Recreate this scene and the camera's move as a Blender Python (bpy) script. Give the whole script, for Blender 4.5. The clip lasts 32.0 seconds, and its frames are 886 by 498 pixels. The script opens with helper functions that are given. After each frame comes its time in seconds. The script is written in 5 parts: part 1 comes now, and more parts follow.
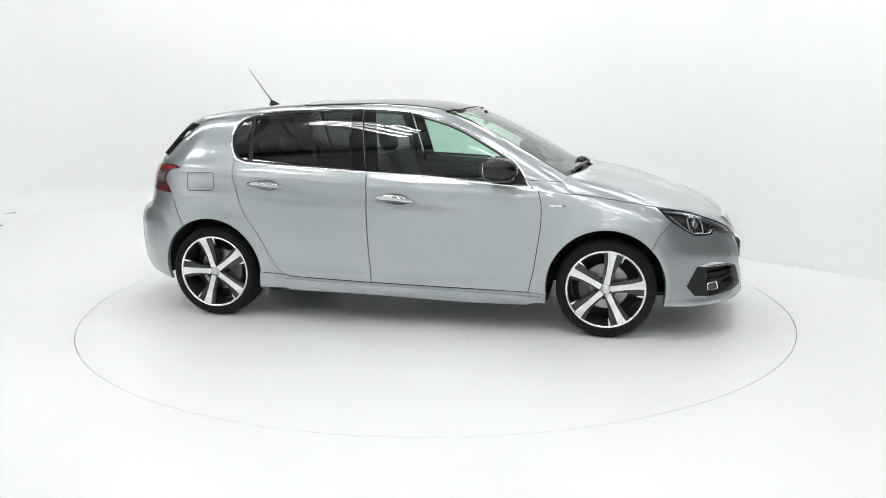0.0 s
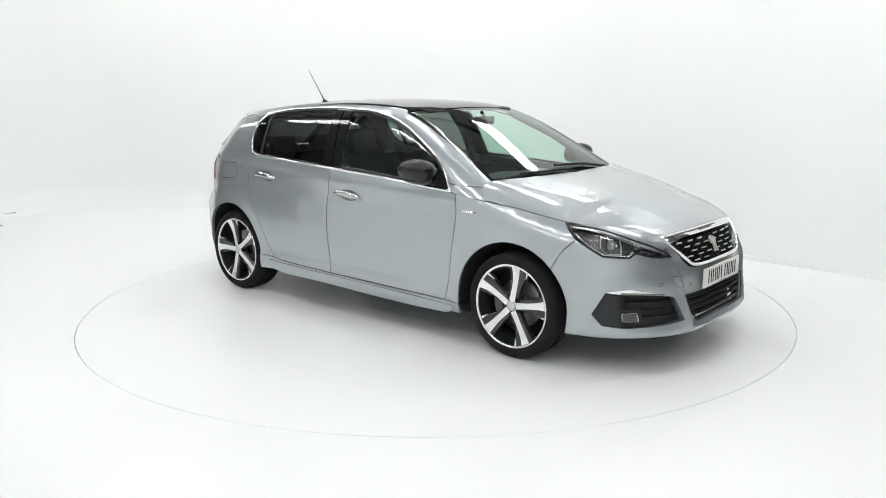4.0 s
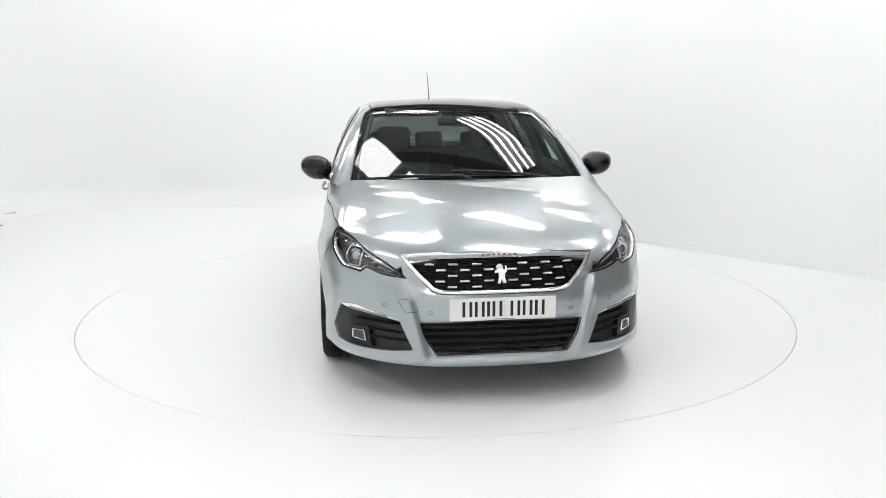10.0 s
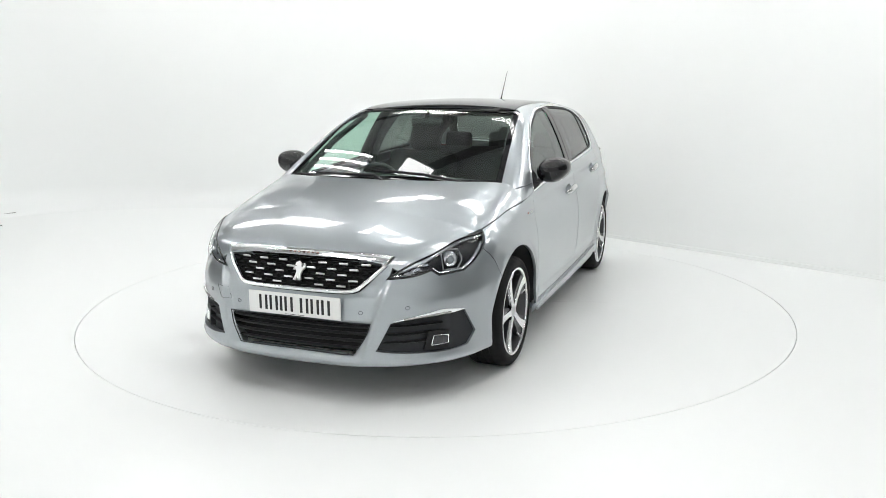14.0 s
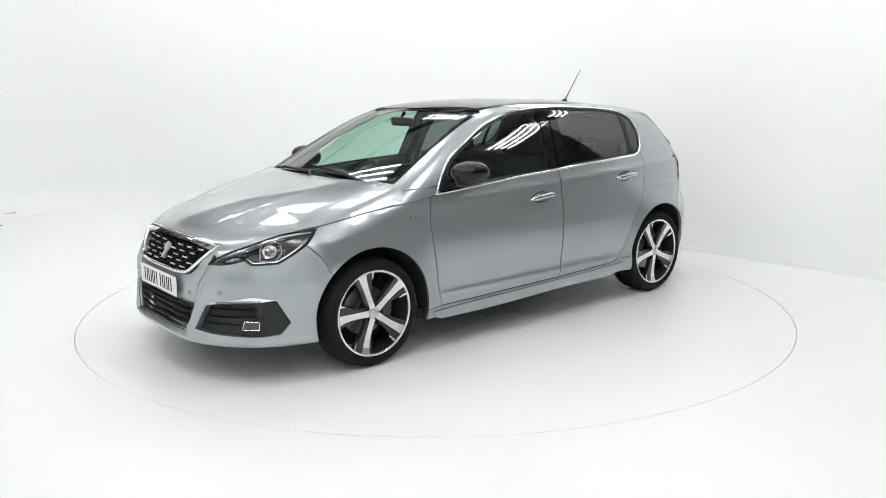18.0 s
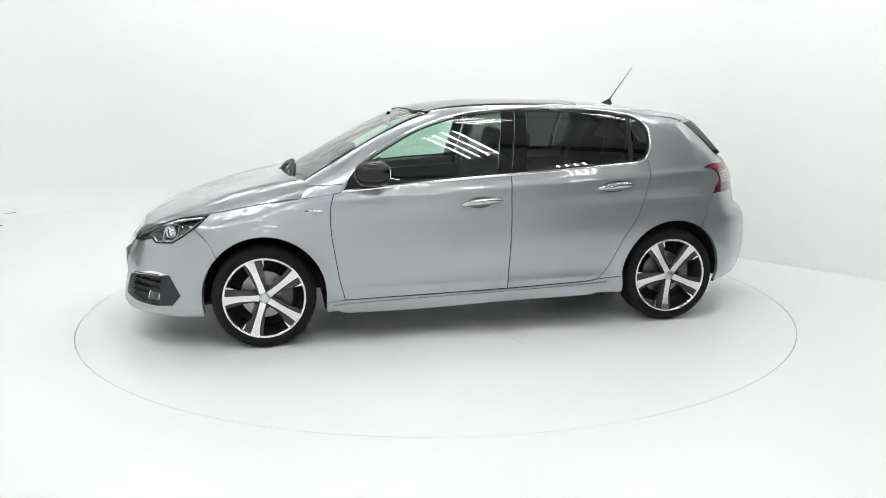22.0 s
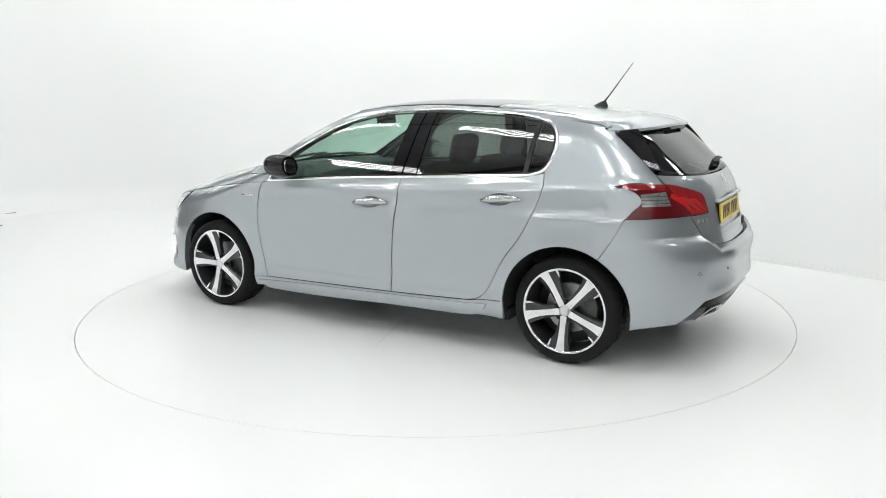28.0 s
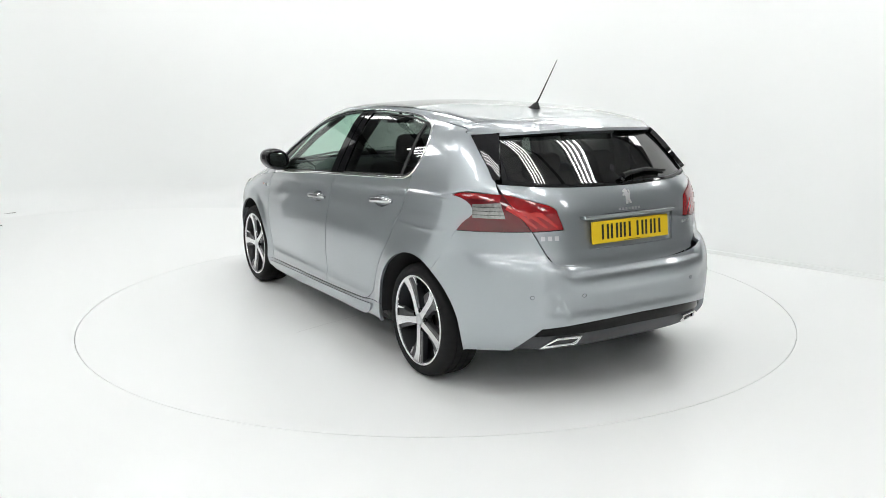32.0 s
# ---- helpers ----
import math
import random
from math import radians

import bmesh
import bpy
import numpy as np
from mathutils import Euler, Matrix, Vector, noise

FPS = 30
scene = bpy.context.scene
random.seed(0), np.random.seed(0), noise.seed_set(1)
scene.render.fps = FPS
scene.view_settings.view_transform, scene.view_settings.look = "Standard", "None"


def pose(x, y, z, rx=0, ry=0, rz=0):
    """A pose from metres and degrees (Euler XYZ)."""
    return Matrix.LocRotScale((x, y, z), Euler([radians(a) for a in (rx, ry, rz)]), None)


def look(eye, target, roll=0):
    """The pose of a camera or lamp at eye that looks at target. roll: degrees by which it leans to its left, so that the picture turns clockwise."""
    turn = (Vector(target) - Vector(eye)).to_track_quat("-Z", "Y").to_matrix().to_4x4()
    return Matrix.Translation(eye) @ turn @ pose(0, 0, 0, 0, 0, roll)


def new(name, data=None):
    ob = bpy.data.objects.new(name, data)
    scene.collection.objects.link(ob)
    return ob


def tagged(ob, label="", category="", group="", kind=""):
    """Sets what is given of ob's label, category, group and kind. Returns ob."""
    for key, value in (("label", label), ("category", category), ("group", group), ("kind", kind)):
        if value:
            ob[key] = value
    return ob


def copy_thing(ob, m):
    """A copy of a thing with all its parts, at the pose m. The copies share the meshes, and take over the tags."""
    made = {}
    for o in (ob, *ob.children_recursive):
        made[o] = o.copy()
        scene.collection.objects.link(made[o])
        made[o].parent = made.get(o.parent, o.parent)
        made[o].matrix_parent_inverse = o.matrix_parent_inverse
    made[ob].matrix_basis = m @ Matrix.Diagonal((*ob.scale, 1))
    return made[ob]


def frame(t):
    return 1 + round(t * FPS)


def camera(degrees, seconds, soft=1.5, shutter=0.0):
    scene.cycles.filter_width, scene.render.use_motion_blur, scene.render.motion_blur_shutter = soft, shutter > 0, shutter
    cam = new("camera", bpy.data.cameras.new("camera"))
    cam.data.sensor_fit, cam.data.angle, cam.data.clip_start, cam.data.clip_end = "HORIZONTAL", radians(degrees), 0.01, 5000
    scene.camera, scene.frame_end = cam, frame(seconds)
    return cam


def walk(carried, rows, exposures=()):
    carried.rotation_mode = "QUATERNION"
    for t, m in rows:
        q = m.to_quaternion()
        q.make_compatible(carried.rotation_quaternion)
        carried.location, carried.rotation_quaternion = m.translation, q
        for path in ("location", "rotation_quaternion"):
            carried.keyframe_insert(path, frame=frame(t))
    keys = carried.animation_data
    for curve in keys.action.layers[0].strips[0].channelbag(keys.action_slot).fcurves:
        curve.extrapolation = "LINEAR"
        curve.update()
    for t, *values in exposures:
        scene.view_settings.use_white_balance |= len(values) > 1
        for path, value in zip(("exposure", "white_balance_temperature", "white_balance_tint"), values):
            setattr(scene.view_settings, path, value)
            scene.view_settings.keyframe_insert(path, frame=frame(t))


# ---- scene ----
from mathutils.geometry import delaunay_2d_cdt

# ---- the camera and what turns ----
cam = camera(57.86, 32.0, soft=0.75)
EYE = (0.0, -5.805, 1.518)
walk(cam, [(0.0, look(EYE, (0.0493, 0.0793, 0.3486), -0.277)), (32.0, look(EYE, (0.0493, 0.0793, 0.3486), -0.277))],
     exposures=[(0.0, 0.0), (32.0, 0.0)])

# degrees of the turntable at times in seconds
TURN = [(0.0, -12.30), (3.0, -33.67), (6.0, -54.82), (9.0, -76.42), (11.0, -90.80), (13.0, -104.90), (16.0, -126.32), (19.0, -147.82),
        (23.0, -175.68), (28.0, -210.83), (32.0, -239.24)]
CAR_OFF = (-0.0746, 0.0872)
TABLE_R = 2.4685


def turned(deg):
    return pose(0, 0, 0, 0, 0, deg)


# ---- light ----
world = bpy.data.worlds.new("studio")
scene.world = world
world.use_nodes = True
world.node_tree.nodes["Background"].inputs[0].default_value = (0.9, 0.95, 1.0, 1)
world.node_tree.nodes["Background"].inputs[1].default_value = 0.02
TUBE_GLOW, PANEL_GLOW = 23.0, 9.0


# ---- materials ----
def material(name, colour, rough=0.5, metal=0.0, coat=0.0, vary=0.0, scale=8.0, bump=0.0, bump_scale=60.0, emit=0.0, rough_vary=0.0,
             coat_rough=0.012, spec=0.5):
    m = bpy.data.materials.new(name)
    m.use_nodes = True
    n, l = m.node_tree.nodes, m.node_tree.links
    b = n["Principled BSDF"]
    b.inputs["Base Color"].default_value = (*colour, 1)
    b.inputs["Roughness"].default_value = rough
    b.inputs["Metallic"].default_value = metal
    b.inputs["Coat Weight"].default_value = coat
    b.inputs["Coat Roughness"].default_value = coat_rough
    b.inputs["Specular IOR Level"].default_value = spec
    tc = n.new("ShaderNodeTexCoord")
    if vary:
        t = n.new("ShaderNodeTexNoise")
        t.inputs["Scale"].default_value, t.inputs["Detail"].default_value = scale, 6
        mix = n.new("ShaderNodeMix")
        mix.data_type = "RGBA"
        mix.inputs["A"].default_value = (*[c * (1 - vary) for c in colour], 1)
        mix.inputs["B"].default_value = (*[min(1, c * (1 + vary)) for c in colour], 1)
        l.new(tc.outputs["Object"], t.inputs["Vector"])
        l.new(t.outputs["Fac"], mix.inputs["Factor"])
        l.new(mix.outputs["Result"], b.inputs["Base Color"])
    if rough_vary:
        t = n.new("ShaderNodeTexNoise")
        t.inputs["Scale"].default_value, t.inputs["Detail"].default_value = scale * 0.6, 5
        r = n.new("ShaderNodeMapRange")
        r.inputs["To Min"].default_value, r.inputs["To Max"].default_value = max(0, rough - rough_vary), min(1, rough + rough_vary)
        l.new(tc.outputs["Object"], t.inputs["Vector"])
        l.new(t.outputs["Fac"], r.inputs["Value"])
        l.new(r.outputs["Result"], b.inputs["Roughness"])
    if bump:
        t = n.new("ShaderNodeTexNoise")
        t.inputs["Scale"].default_value, t.inputs["Detail"].default_value = bump_scale, 4
        bp = n.new("ShaderNodeBump")
        bp.inputs["Strength"].default_value, bp.inputs["Distance"].default_value = bump, 0.01
        l.new(tc.outputs["Object"], t.inputs["Vector"])
        l.new(t.outputs["Fac"], bp.inputs["Height"])
        l.new(bp.outputs["Normal"], b.inputs["Normal"])
    if emit:
        b.inputs["Emission Color"].default_value = (*colour, 1)
        b.inputs["Emission Strength"].default_value = emit
    return m


def glass(name, tint, rough=0.0, ior=1.5):
    m = bpy.data.materials.new(name)
    m.use_nodes = True
    n, l = m.node_tree.nodes, m.node_tree.links
    n.remove(n["Principled BSDF"])
    tr, gl, mx, lw = (n.new("ShaderNodeBsdfTransparent"), n.new("ShaderNodeBsdfGlossy"), n.new("ShaderNodeMixShader"), n.new("ShaderNodeLayerWeight"))
    pw, sc = n.new("ShaderNodeMath"), n.new("ShaderNodeMath")
    tr.inputs[0].default_value = (*tint, 1)
    gl.inputs["Roughness"].default_value = rough
    gl.inputs["Color"].default_value = (1, 1, 1, 1)
    # both faces of the pane shine: Schlick's curve from the facing angle
    f0 = 2 * ((ior - 1) / (ior + 1)) ** 2
    lw.inputs["Blend"].default_value = 0.5
    pw.operation, pw.inputs[1].default_value = "POWER", 5.0
    sc.operation, sc.inputs[1].default_value, sc.inputs[2].default_value = "MULTIPLY_ADD", 0.9 - f0, f0
    l.new(lw.outputs["Facing"], pw.inputs[0])
    l.new(pw.outputs[0], sc.inputs[0])
    l.new(sc.outputs[0], mx.inputs[0])
    l.new(tr.outputs[0], mx.inputs[1])
    l.new(gl.outputs[0], mx.inputs[2])
    l.new(mx.outputs[0], n["Material Output"].inputs["Surface"])
    return m


def paint_material():
    """Silver-grey metallic paint: flakes under a clear coat."""
    m = material("silver_paint", (0.34, 0.37, 0.39), rough=0.34, metal=0.74, coat=1.0, spec=0.25)
    m.node_tree.nodes["Principled BSDF"].inputs["Coat IOR"].default_value = 1.74
    n, l = m.node_tree.nodes, m.node_tree.links
    b = n["Principled BSDF"]
    tc, vo, cr, bp = n.new("ShaderNodeTexCoord"), n.new("ShaderNodeTexVoronoi"), n.new("ShaderNodeMix"), n.new("ShaderNodeTexNoise")
    vo.inputs["Scale"].default_value = 900
    cr.data_type = "RGBA"
    cr.inputs["A"].default_value, cr.inputs["B"].default_value = (0.333, 0.366, 0.386, 1), (0.422, 0.458, 0.480, 1)
    l.new(tc.outputs["Object"], vo.inputs["Vector"])
    l.new(vo.outputs["Color"], cr.inputs["Factor"])
    l.new(cr.outputs["Result"], b.inputs["Base Color"])
    bp.inputs["Scale"].default_value, bp.inputs["Detail"].default_value = 3.0, 3
    r = n.new("ShaderNodeMapRange")
    r.inputs["To Min"].default_value, r.inputs["To Max"].default_value = 0.31, 0.36
    l.new(tc.outputs["Object"], bp.inputs["Vector"])
    l.new(bp.outputs["Fac"], r.inputs["Value"])
    l.new(r.outputs["Result"], b.inputs["Roughness"])
    return m


PAINT = paint_material()
GLOSS = material("gloss_black", (0.005, 0.005, 0.006), rough=0.035)
TRIM = material("black_plastic", (0.012, 0.0125, 0.0135), rough=0.5, spec=0.35, vary=0.25, scale=40, bump=0.12, bump_scale=500)
GREY_TRIM = material("charcoal_plastic", (0.022, 0.024, 0.027), rough=0.45, spec=0.35, vary=0.2, scale=30, bump=0.08, bump_scale=400)
INNER = material("dark_inner_metal", (0.012, 0.012, 0.013), rough=0.8, vary=0.3)
MESH = material("black_mesh", (0.004, 0.004, 0.0042), rough=0.55, spec=0.2, vary=0.3, scale=60)
CHROME = material("chrome", (0.86, 0.87, 0.88), rough=0.06, metal=1.0, rough_vary=0.02)
HANDLE = material("satin_handle", (0.52, 0.53, 0.545), rough=0.16, metal=1.0, coat=0.5)
SATIN = material("satin_chrome", (0.62, 0.63, 0.64), rough=0.28, metal=1.0, rough_vary=0.05)
ALLOY = material("machined_alloy", (0.80, 0.80, 0.81), rough=0.24, metal=0.9, rough_vary=0.06, scale=30)
RIM_DARK = material("anthracite_alloy", (0.019, 0.020, 0.023), rough=0.30, coat=0.35, vary=0.2, scale=20)
RUBBER = material("tyre_rubber", (0.008, 0.008, 0.0085), rough=0.8, spec=0.28, vary=0.3, scale=25, bump=0.2, bump_scale=250)
DISC = material("brake_steel", (0.34, 0.335, 0.33), rough=0.4, metal=1.0, vary=0.15, scale=30)
SCREEN = glass("windscreen_glass", (0.70, 0.87, 0.79))
SIDE_GLASS = glass("door_glass", (0.66, 0.84, 0.75))
PRIVACY = glass("privacy_glass", (0.20, 0.215, 0.205))
REAR_GLASS = glass("rear_privacy_glass", (0.13, 0.137, 0.133))
LENS = glass("clear_lens", (0.93, 0.94, 0.95))
LENS_SOLID = material("projector_glass", (0.30, 0.31, 0.33), rough=0.03, metal=0.6, coat=1.0)
FOG_LENS = material("fog_glass", (0.06, 0.062, 0.066), rough=0.08, vary=0.6, scale=90)
STEEL_BRIGHT = material("facet_reflector", (0.35, 0.36, 0.38), rough=0.25, metal=1.0)
LAMP_BOWL = material("lamp_bowl", (0.020, 0.021, 0.023), rough=0.25, vary=0.3, scale=50)
LAMP_GREY = material("pale_lens", (0.34, 0.33, 0.325), rough=0.2, metal=0.6, coat=1.0, vary=0.6, scale=60)
BADGE = material("satin_badge", (0.80, 0.80, 0.80), rough=0.42, metal=0.8)
NAME_MARK = material("dim_name_mark", (0.25, 0.16, 0.15), rough=0.25, metal=0.7)
VISOR = material("grey_visor", (0.04, 0.04, 0.04), rough=0.9, vary=0.1)
MARK_RED = material("muted_red", (0.30, 0.05, 0.04), rough=0.4)
CLAW = material("bright_red_lens", (0.46, 0.014, 0.014), rough=0.12, coat=0.6)
RED_LENS = material("red_lens", (0.25, 0.007, 0.010), rough=0.1, coat=0.6, vary=0.45, scale=18)
DARK_RED = material("deep_red_lens", (0.105, 0.005, 0.008), rough=0.1, coat=1.0)
CLOTH = material("dark_cloth", (0.022, 0.022, 0.024), rough=0.9, vary=0.3, scale=60, bump=0.3, bump_scale=300)
DASH = material("soft_dashboard", (0.028, 0.029, 0.031), rough=0.65, vary=0.2, scale=40, bump=0.15, bump_scale=300)
LINING = material("grey_headlining", (0.30, 0.30, 0.29), rough=0.9, vary=0.08)
PLATE_W = material("white_plate", (0.80, 0.80, 0.78), rough=0.3, vary=0.03)
PLATE_Y = material("yellow_plate", (0.80, 0.55, 0.02), rough=0.3, vary=0.04)
INK = material("black_ink", (0.012, 0.012, 0.012), rough=0.5)
MIRROR = material("mirror_silver", (0.85, 0.88, 0.88), rough=0.02, metal=1.0)
LAMP_GLOW = material("lamp_reflector", (0.75, 0.76, 0.78), rough=0.12, metal=1.0)
FLOOR_W = material("white_floor_paint", (0.885, 0.90, 0.895), rough=0.30, spec=0.30, vary=0.006, scale=1.1, rough_vary=0.03, bump=0.01, bump_scale=30)
WALL_W = material("white_wall_paint", (0.885, 0.90, 0.895), rough=0.75, vary=0.012, scale=0.7, bump=0.02, bump_scale=25)
CEIL = material("pale_roof_sheet", (0.62, 0.63, 0.63), rough=0.6, vary=0.12, scale=2)
STEEL = material("painted_steel", (0.09, 0.09, 0.095), rough=0.5, vary=0.15)
TRAY = material("grey_tray", (0.16, 0.16, 0.165), rough=0.6, vary=0.1)
TUBE = material("lit_tube", (0.993, 0.99, 0.978), emit=TUBE_GLOW)
DIFFUSER = material("lit_diffuser", (0.993, 0.99, 0.978), emit=PANEL_GLOW)
JOINT = material("grey_joint", (0.70, 0.70, 0.70), rough=0.7, vary=0.4, scale=6)
PIT = material("dark_gap", (0.35, 0.35, 0.35), rough=0.9)
BAND = material("black_band", (0.003, 0.003, 0.0034), rough=0.12, spec=0.2)
VALANCE = material("grey_valance", (0.05, 0.053, 0.057), rough=0.42, vary=0.15, scale=30, bump=0.06, bump_scale=400)
CONCRETE = material("bare_concrete", (0.22, 0.215, 0.21), rough=0.8, vary=0.2, scale=1.5)
SHED = material("unseen_outer_grey", (0.32, 0.32, 0.325), rough=0.7, vary=0.3, scale=1.5)


# ---- mesh helpers ----
def mesh_from(name, verts, faces, normals=None):
    me = bpy.data.meshes.new(name)
    me.from_pydata([tuple(map(float, v)) for v in verts], [], [tuple(map(int, f)) for f in faces])
    me.update()
    if normals is not None:
        me.shade_smooth()
        me.normals_split_custom_set_from_vertices([tuple(map(float, v)) for v in normals])
    return me


def part(name, data, mat, parent=None, label="", smooth=False):
    if isinstance(data, bmesh.types.BMesh):
        me = bpy.data.meshes.new(name)
        bmesh.ops.recalc_face_normals(data, faces=data.faces[:])
        data.to_mesh(me)
        data.free()
        data = me
        if smooth:
            data.shade_smooth()
            data.set_sharp_from_angle(angle=radians(35))
    data.materials.clear()
    data.materials.append(mat)
    ob = new(name, data)
    if parent is not None:
        ob.parent = parent
    if label:
        tagged(ob, label)
    return ob


def box(bm, lo, hi, bevel=0.0, m=None, seg=2):
    """A box with rounded edges."""
    size = Vector(hi) - Vector(lo)
    mat = Matrix.LocRotScale((Vector(hi) + Vector(lo)) / 2, None, size)
    made = bmesh.ops.create_cube(bm, size=1.0, matrix=mat)["verts"]
    if bevel:
        edges = list({e for v in made for e in v.link_edges})
        out = bmesh.ops.bevel(bm, geom=edges, offset=bevel, segments=seg, profile=0.5, affect="EDGES")
        made = list({v for f in out["faces"] for v in f.verts} | {v for v in made if v.is_valid})
    if m is not None:
        bmesh.ops.transform(bm, matrix=m, verts=made)
    return bm


def prism(bm, pts, depth, place):
    """A polygon (u, v) pushed to depth; place(u, v, w) gives the point."""
    a = [bm.verts.new(place(u, v, 0)) for u, v in pts]
    b = [bm.verts.new(place(u, v, depth)) for u, v in pts]
    bm.faces.new(a)
    bm.faces.new(b[::-1])
    for i in range(len(pts)):
        j = (i + 1) % len(pts)
        bm.faces.new((a[i], b[i], b[j], a[j]))
    return bm


def lathe(bm, profile, axis=(0, 1, 0), centre=(0, 0, 0), n=48):
    """(radius, along) turned round the y axis."""
    rings = []
    for r, y in profile:
        rings.append([bm.verts.new((centre[0] + r * math.cos(2 * math.pi * i / n), centre[1] + y, centre[2] + r * math.sin(2 * math.pi * i / n)))
                      for i in range(n)])
    for a, b in zip(rings, rings[1:]):
        for i in range(n):
            j = (i + 1) % n
            bm.faces.new((a[i], a[j], b[j], b[i]))
    return bm


def tube(bm, pts, r, n=8, flat=1.0, ups=None):
    """A rod along pts; r may be a list; flat squeezes it along the up vector."""
    pts = [Vector([float(c) for c in p]) for p in pts]
    rs = [float(q) for q in r] if isinstance(r, (list, tuple)) else [float(r)] * len(pts)
    rings = []
    for i, p in enumerate(pts):
        d = (pts[min(i + 1, len(pts) - 1)] - pts[max(i - 1, 0)]).normalized()
        up = Vector(ups[i]) if ups is not None else (Vector((0, 0, 1)) if abs(d.z) < 0.9 else Vector((1, 0, 0)))
        s = d.cross(up).normalized()
        u = s.cross(d)
        rings.append([bm.verts.new(p + rs[i] * (math.cos(a) * s + flat * math.sin(a) * u)) for a in (2 * math.pi * k / n for k in range(n))])
    for a, b in zip(rings, rings[1:]):
        for k in range(n):
            bm.faces.new((a[k], a[(k + 1) % n], b[(k + 1) % n], b[k]))
    bm.faces.new(rings[0][::-1])
    bm.faces.new(rings[-1])
    return bm


# ---- the skin of the car ----
def spline(keys):
    """A smooth curve through (x, y) keys, straight past both ends."""
    kx = np.array([k[0] for k in keys], float)
    ky = np.array([k[1] for k in keys], float)
    h = np.diff(kx)
    d = np.diff(ky) / h
    m = np.r_[d[0], (d[:-1] * h[1:] + d[1:] * h[:-1]) / (h[:-1] + h[1:]), d[-1]]

    def at(x):
        x = np.asarray(x, float)
        i = np.clip(np.searchsorted(kx, x) - 1, 0, len(h) - 1)
        t = (x - kx[i]) / h[i]
        tc = np.clip(t, 0, 1)
        y = (ky[i] * (1 + 2 * tc) * (1 - tc) ** 2 + m[i] * h[i] * tc * (1 - tc) ** 2
             + ky[i + 1] * tc * tc * (3 - 2 * tc) + m[i + 1] * h[i] * tc * tc * (tc - 1))
        return y + np.where(t < 0, m[0] * (x - kx[0]), 0) + np.where(t > 1, m[-1] * (x - kx[-1]), 0)
    return at


def eased(keys, sigma, step=.03):
    """The same curve with its small ripples drawn out."""
    raw = spline(keys)
    xs = np.arange(keys[0][0] - .06, keys[-1][0] + .06 + step, step)
    off = np.linspace(-2.5, 2.5, 41)
    w = np.exp(-off ** 2 / 2)
    return spline(list(zip(xs, (raw(xs[:, None] + sigma * off) * w).sum(1) / w.sum())))


# the car's own space: x ahead, y to its left, z up, the ground at 0, the origin midway between the axles
AXLE, HUB_Z, WHEEL_Z, ARCH_R = 1.31, 0.316, 0.308, 0.352
flank = eased([(.10, .80), (.17, .855), (.22, .882), (.27, .894), (.31, .893), (.37, .889), (.45, .896), (.55, .901), (.65, .899),
                (.75, .888), (.83, .872), (.90, .855), (.95, .840), (1.0, .823), (1.1, .783), (1.2, .737), (1.3, .684),
                (1.386, .634), (1.46, .58)], .022, .02)
taper = eased([(-2.1, -.14), (-1.9, -.085), (-1.7, -.045), (-1.5, -.022), (-1.2, -.008), (-.8, 0), (.6, .0), (.95, -.002), (1.2, -.006),
                (1.45, -.018), (1.65, -.04), (1.85, -.075), (2.1, -.14)], .10, .05)
roof_c = eased([(-1.80, 1.292), (-1.5, 1.362), (-1.17, 1.411), (-.76, 1.443), (-.4, 1.456), (-.04, 1.451), (.2, 1.430), (.36, 1.392),
                 (.55, 1.310), (.80, 1.182), (1.0, 1.075), (1.2, .965), (1.4, .85)], .065, .03)
roof_drop = spline([(-1.8, .08), (-.4, .085), (.2, .10), (.6, .12), (1.2, .135)])
hood_c = eased([(.8, 1.05), (1.0, 1.024), (1.2, .991), (1.36, .965), (1.55, .925), (1.79, .855), (1.95, .792), (2.07, .722), (2.16, .64)], .06, .03)
nose_c = spline([(.15, 2.06), (.19, 2.165), (.23, 2.19), (.30, 2.188), (.42, 2.172), (.535, 2.163), (.60, 2.135), (.66, 2.115), (.73, 2.085),
                 (.80, 2.02)])
tail_c = spline([(.15, -1.94), (.25, -2.02), (.32, -2.06), (.42, -2.078), (.55, -2.082), (.66, -2.066), (.72, -2.03), (.85, -1.992), (.95, -1.968),
                 (1.04, -1.915), (1.10, -1.852), (1.20, -1.745), (1.30, -1.635), (1.42, -1.5)])


def side_y(x, z):
    y = flank(z) + taper(x)
    for a in (AXLE, -AXLE):
        r = np.hypot(x - a, z - HUB_Z)
        y = y + .014 * np.exp(-((r - ARCH_R - .01) / .055) ** 2) * np.clip((.95 - z) / .2, 0, 1)
    # the shoulder crease under the windows, down to the upper tip of the tail lamp, and the hollow under it
    ridge = .922 - .050 * (x + .22)
    along = np.clip((1.25 - x) / .6, 0, 1) * (.75 + .25 * np.clip(-x, 0, 1))
    y = y + (.0075 * np.exp(-((z - ridge) / .020) ** 2) - .0065 * np.exp(-((z - ridge + .085) / .045) ** 2)) * along
    # the lower crease at the lamp's foot, and the one along the doors' feet
    y = y + .008 * np.exp(-((z - (.822 - .010 * np.clip(x + 1.6, 0, 1))) / .016) ** 2) * np.clip((-1.0 - x) / .5, 0, 1)
    return y + .0045 * np.exp(-((z - .345) / .016) ** 2) * np.clip((.95 - np.abs(x)) / .3, 0, 1)


def roof_z(x, y):
    return roof_c(x) - roof_drop(x) * y * y


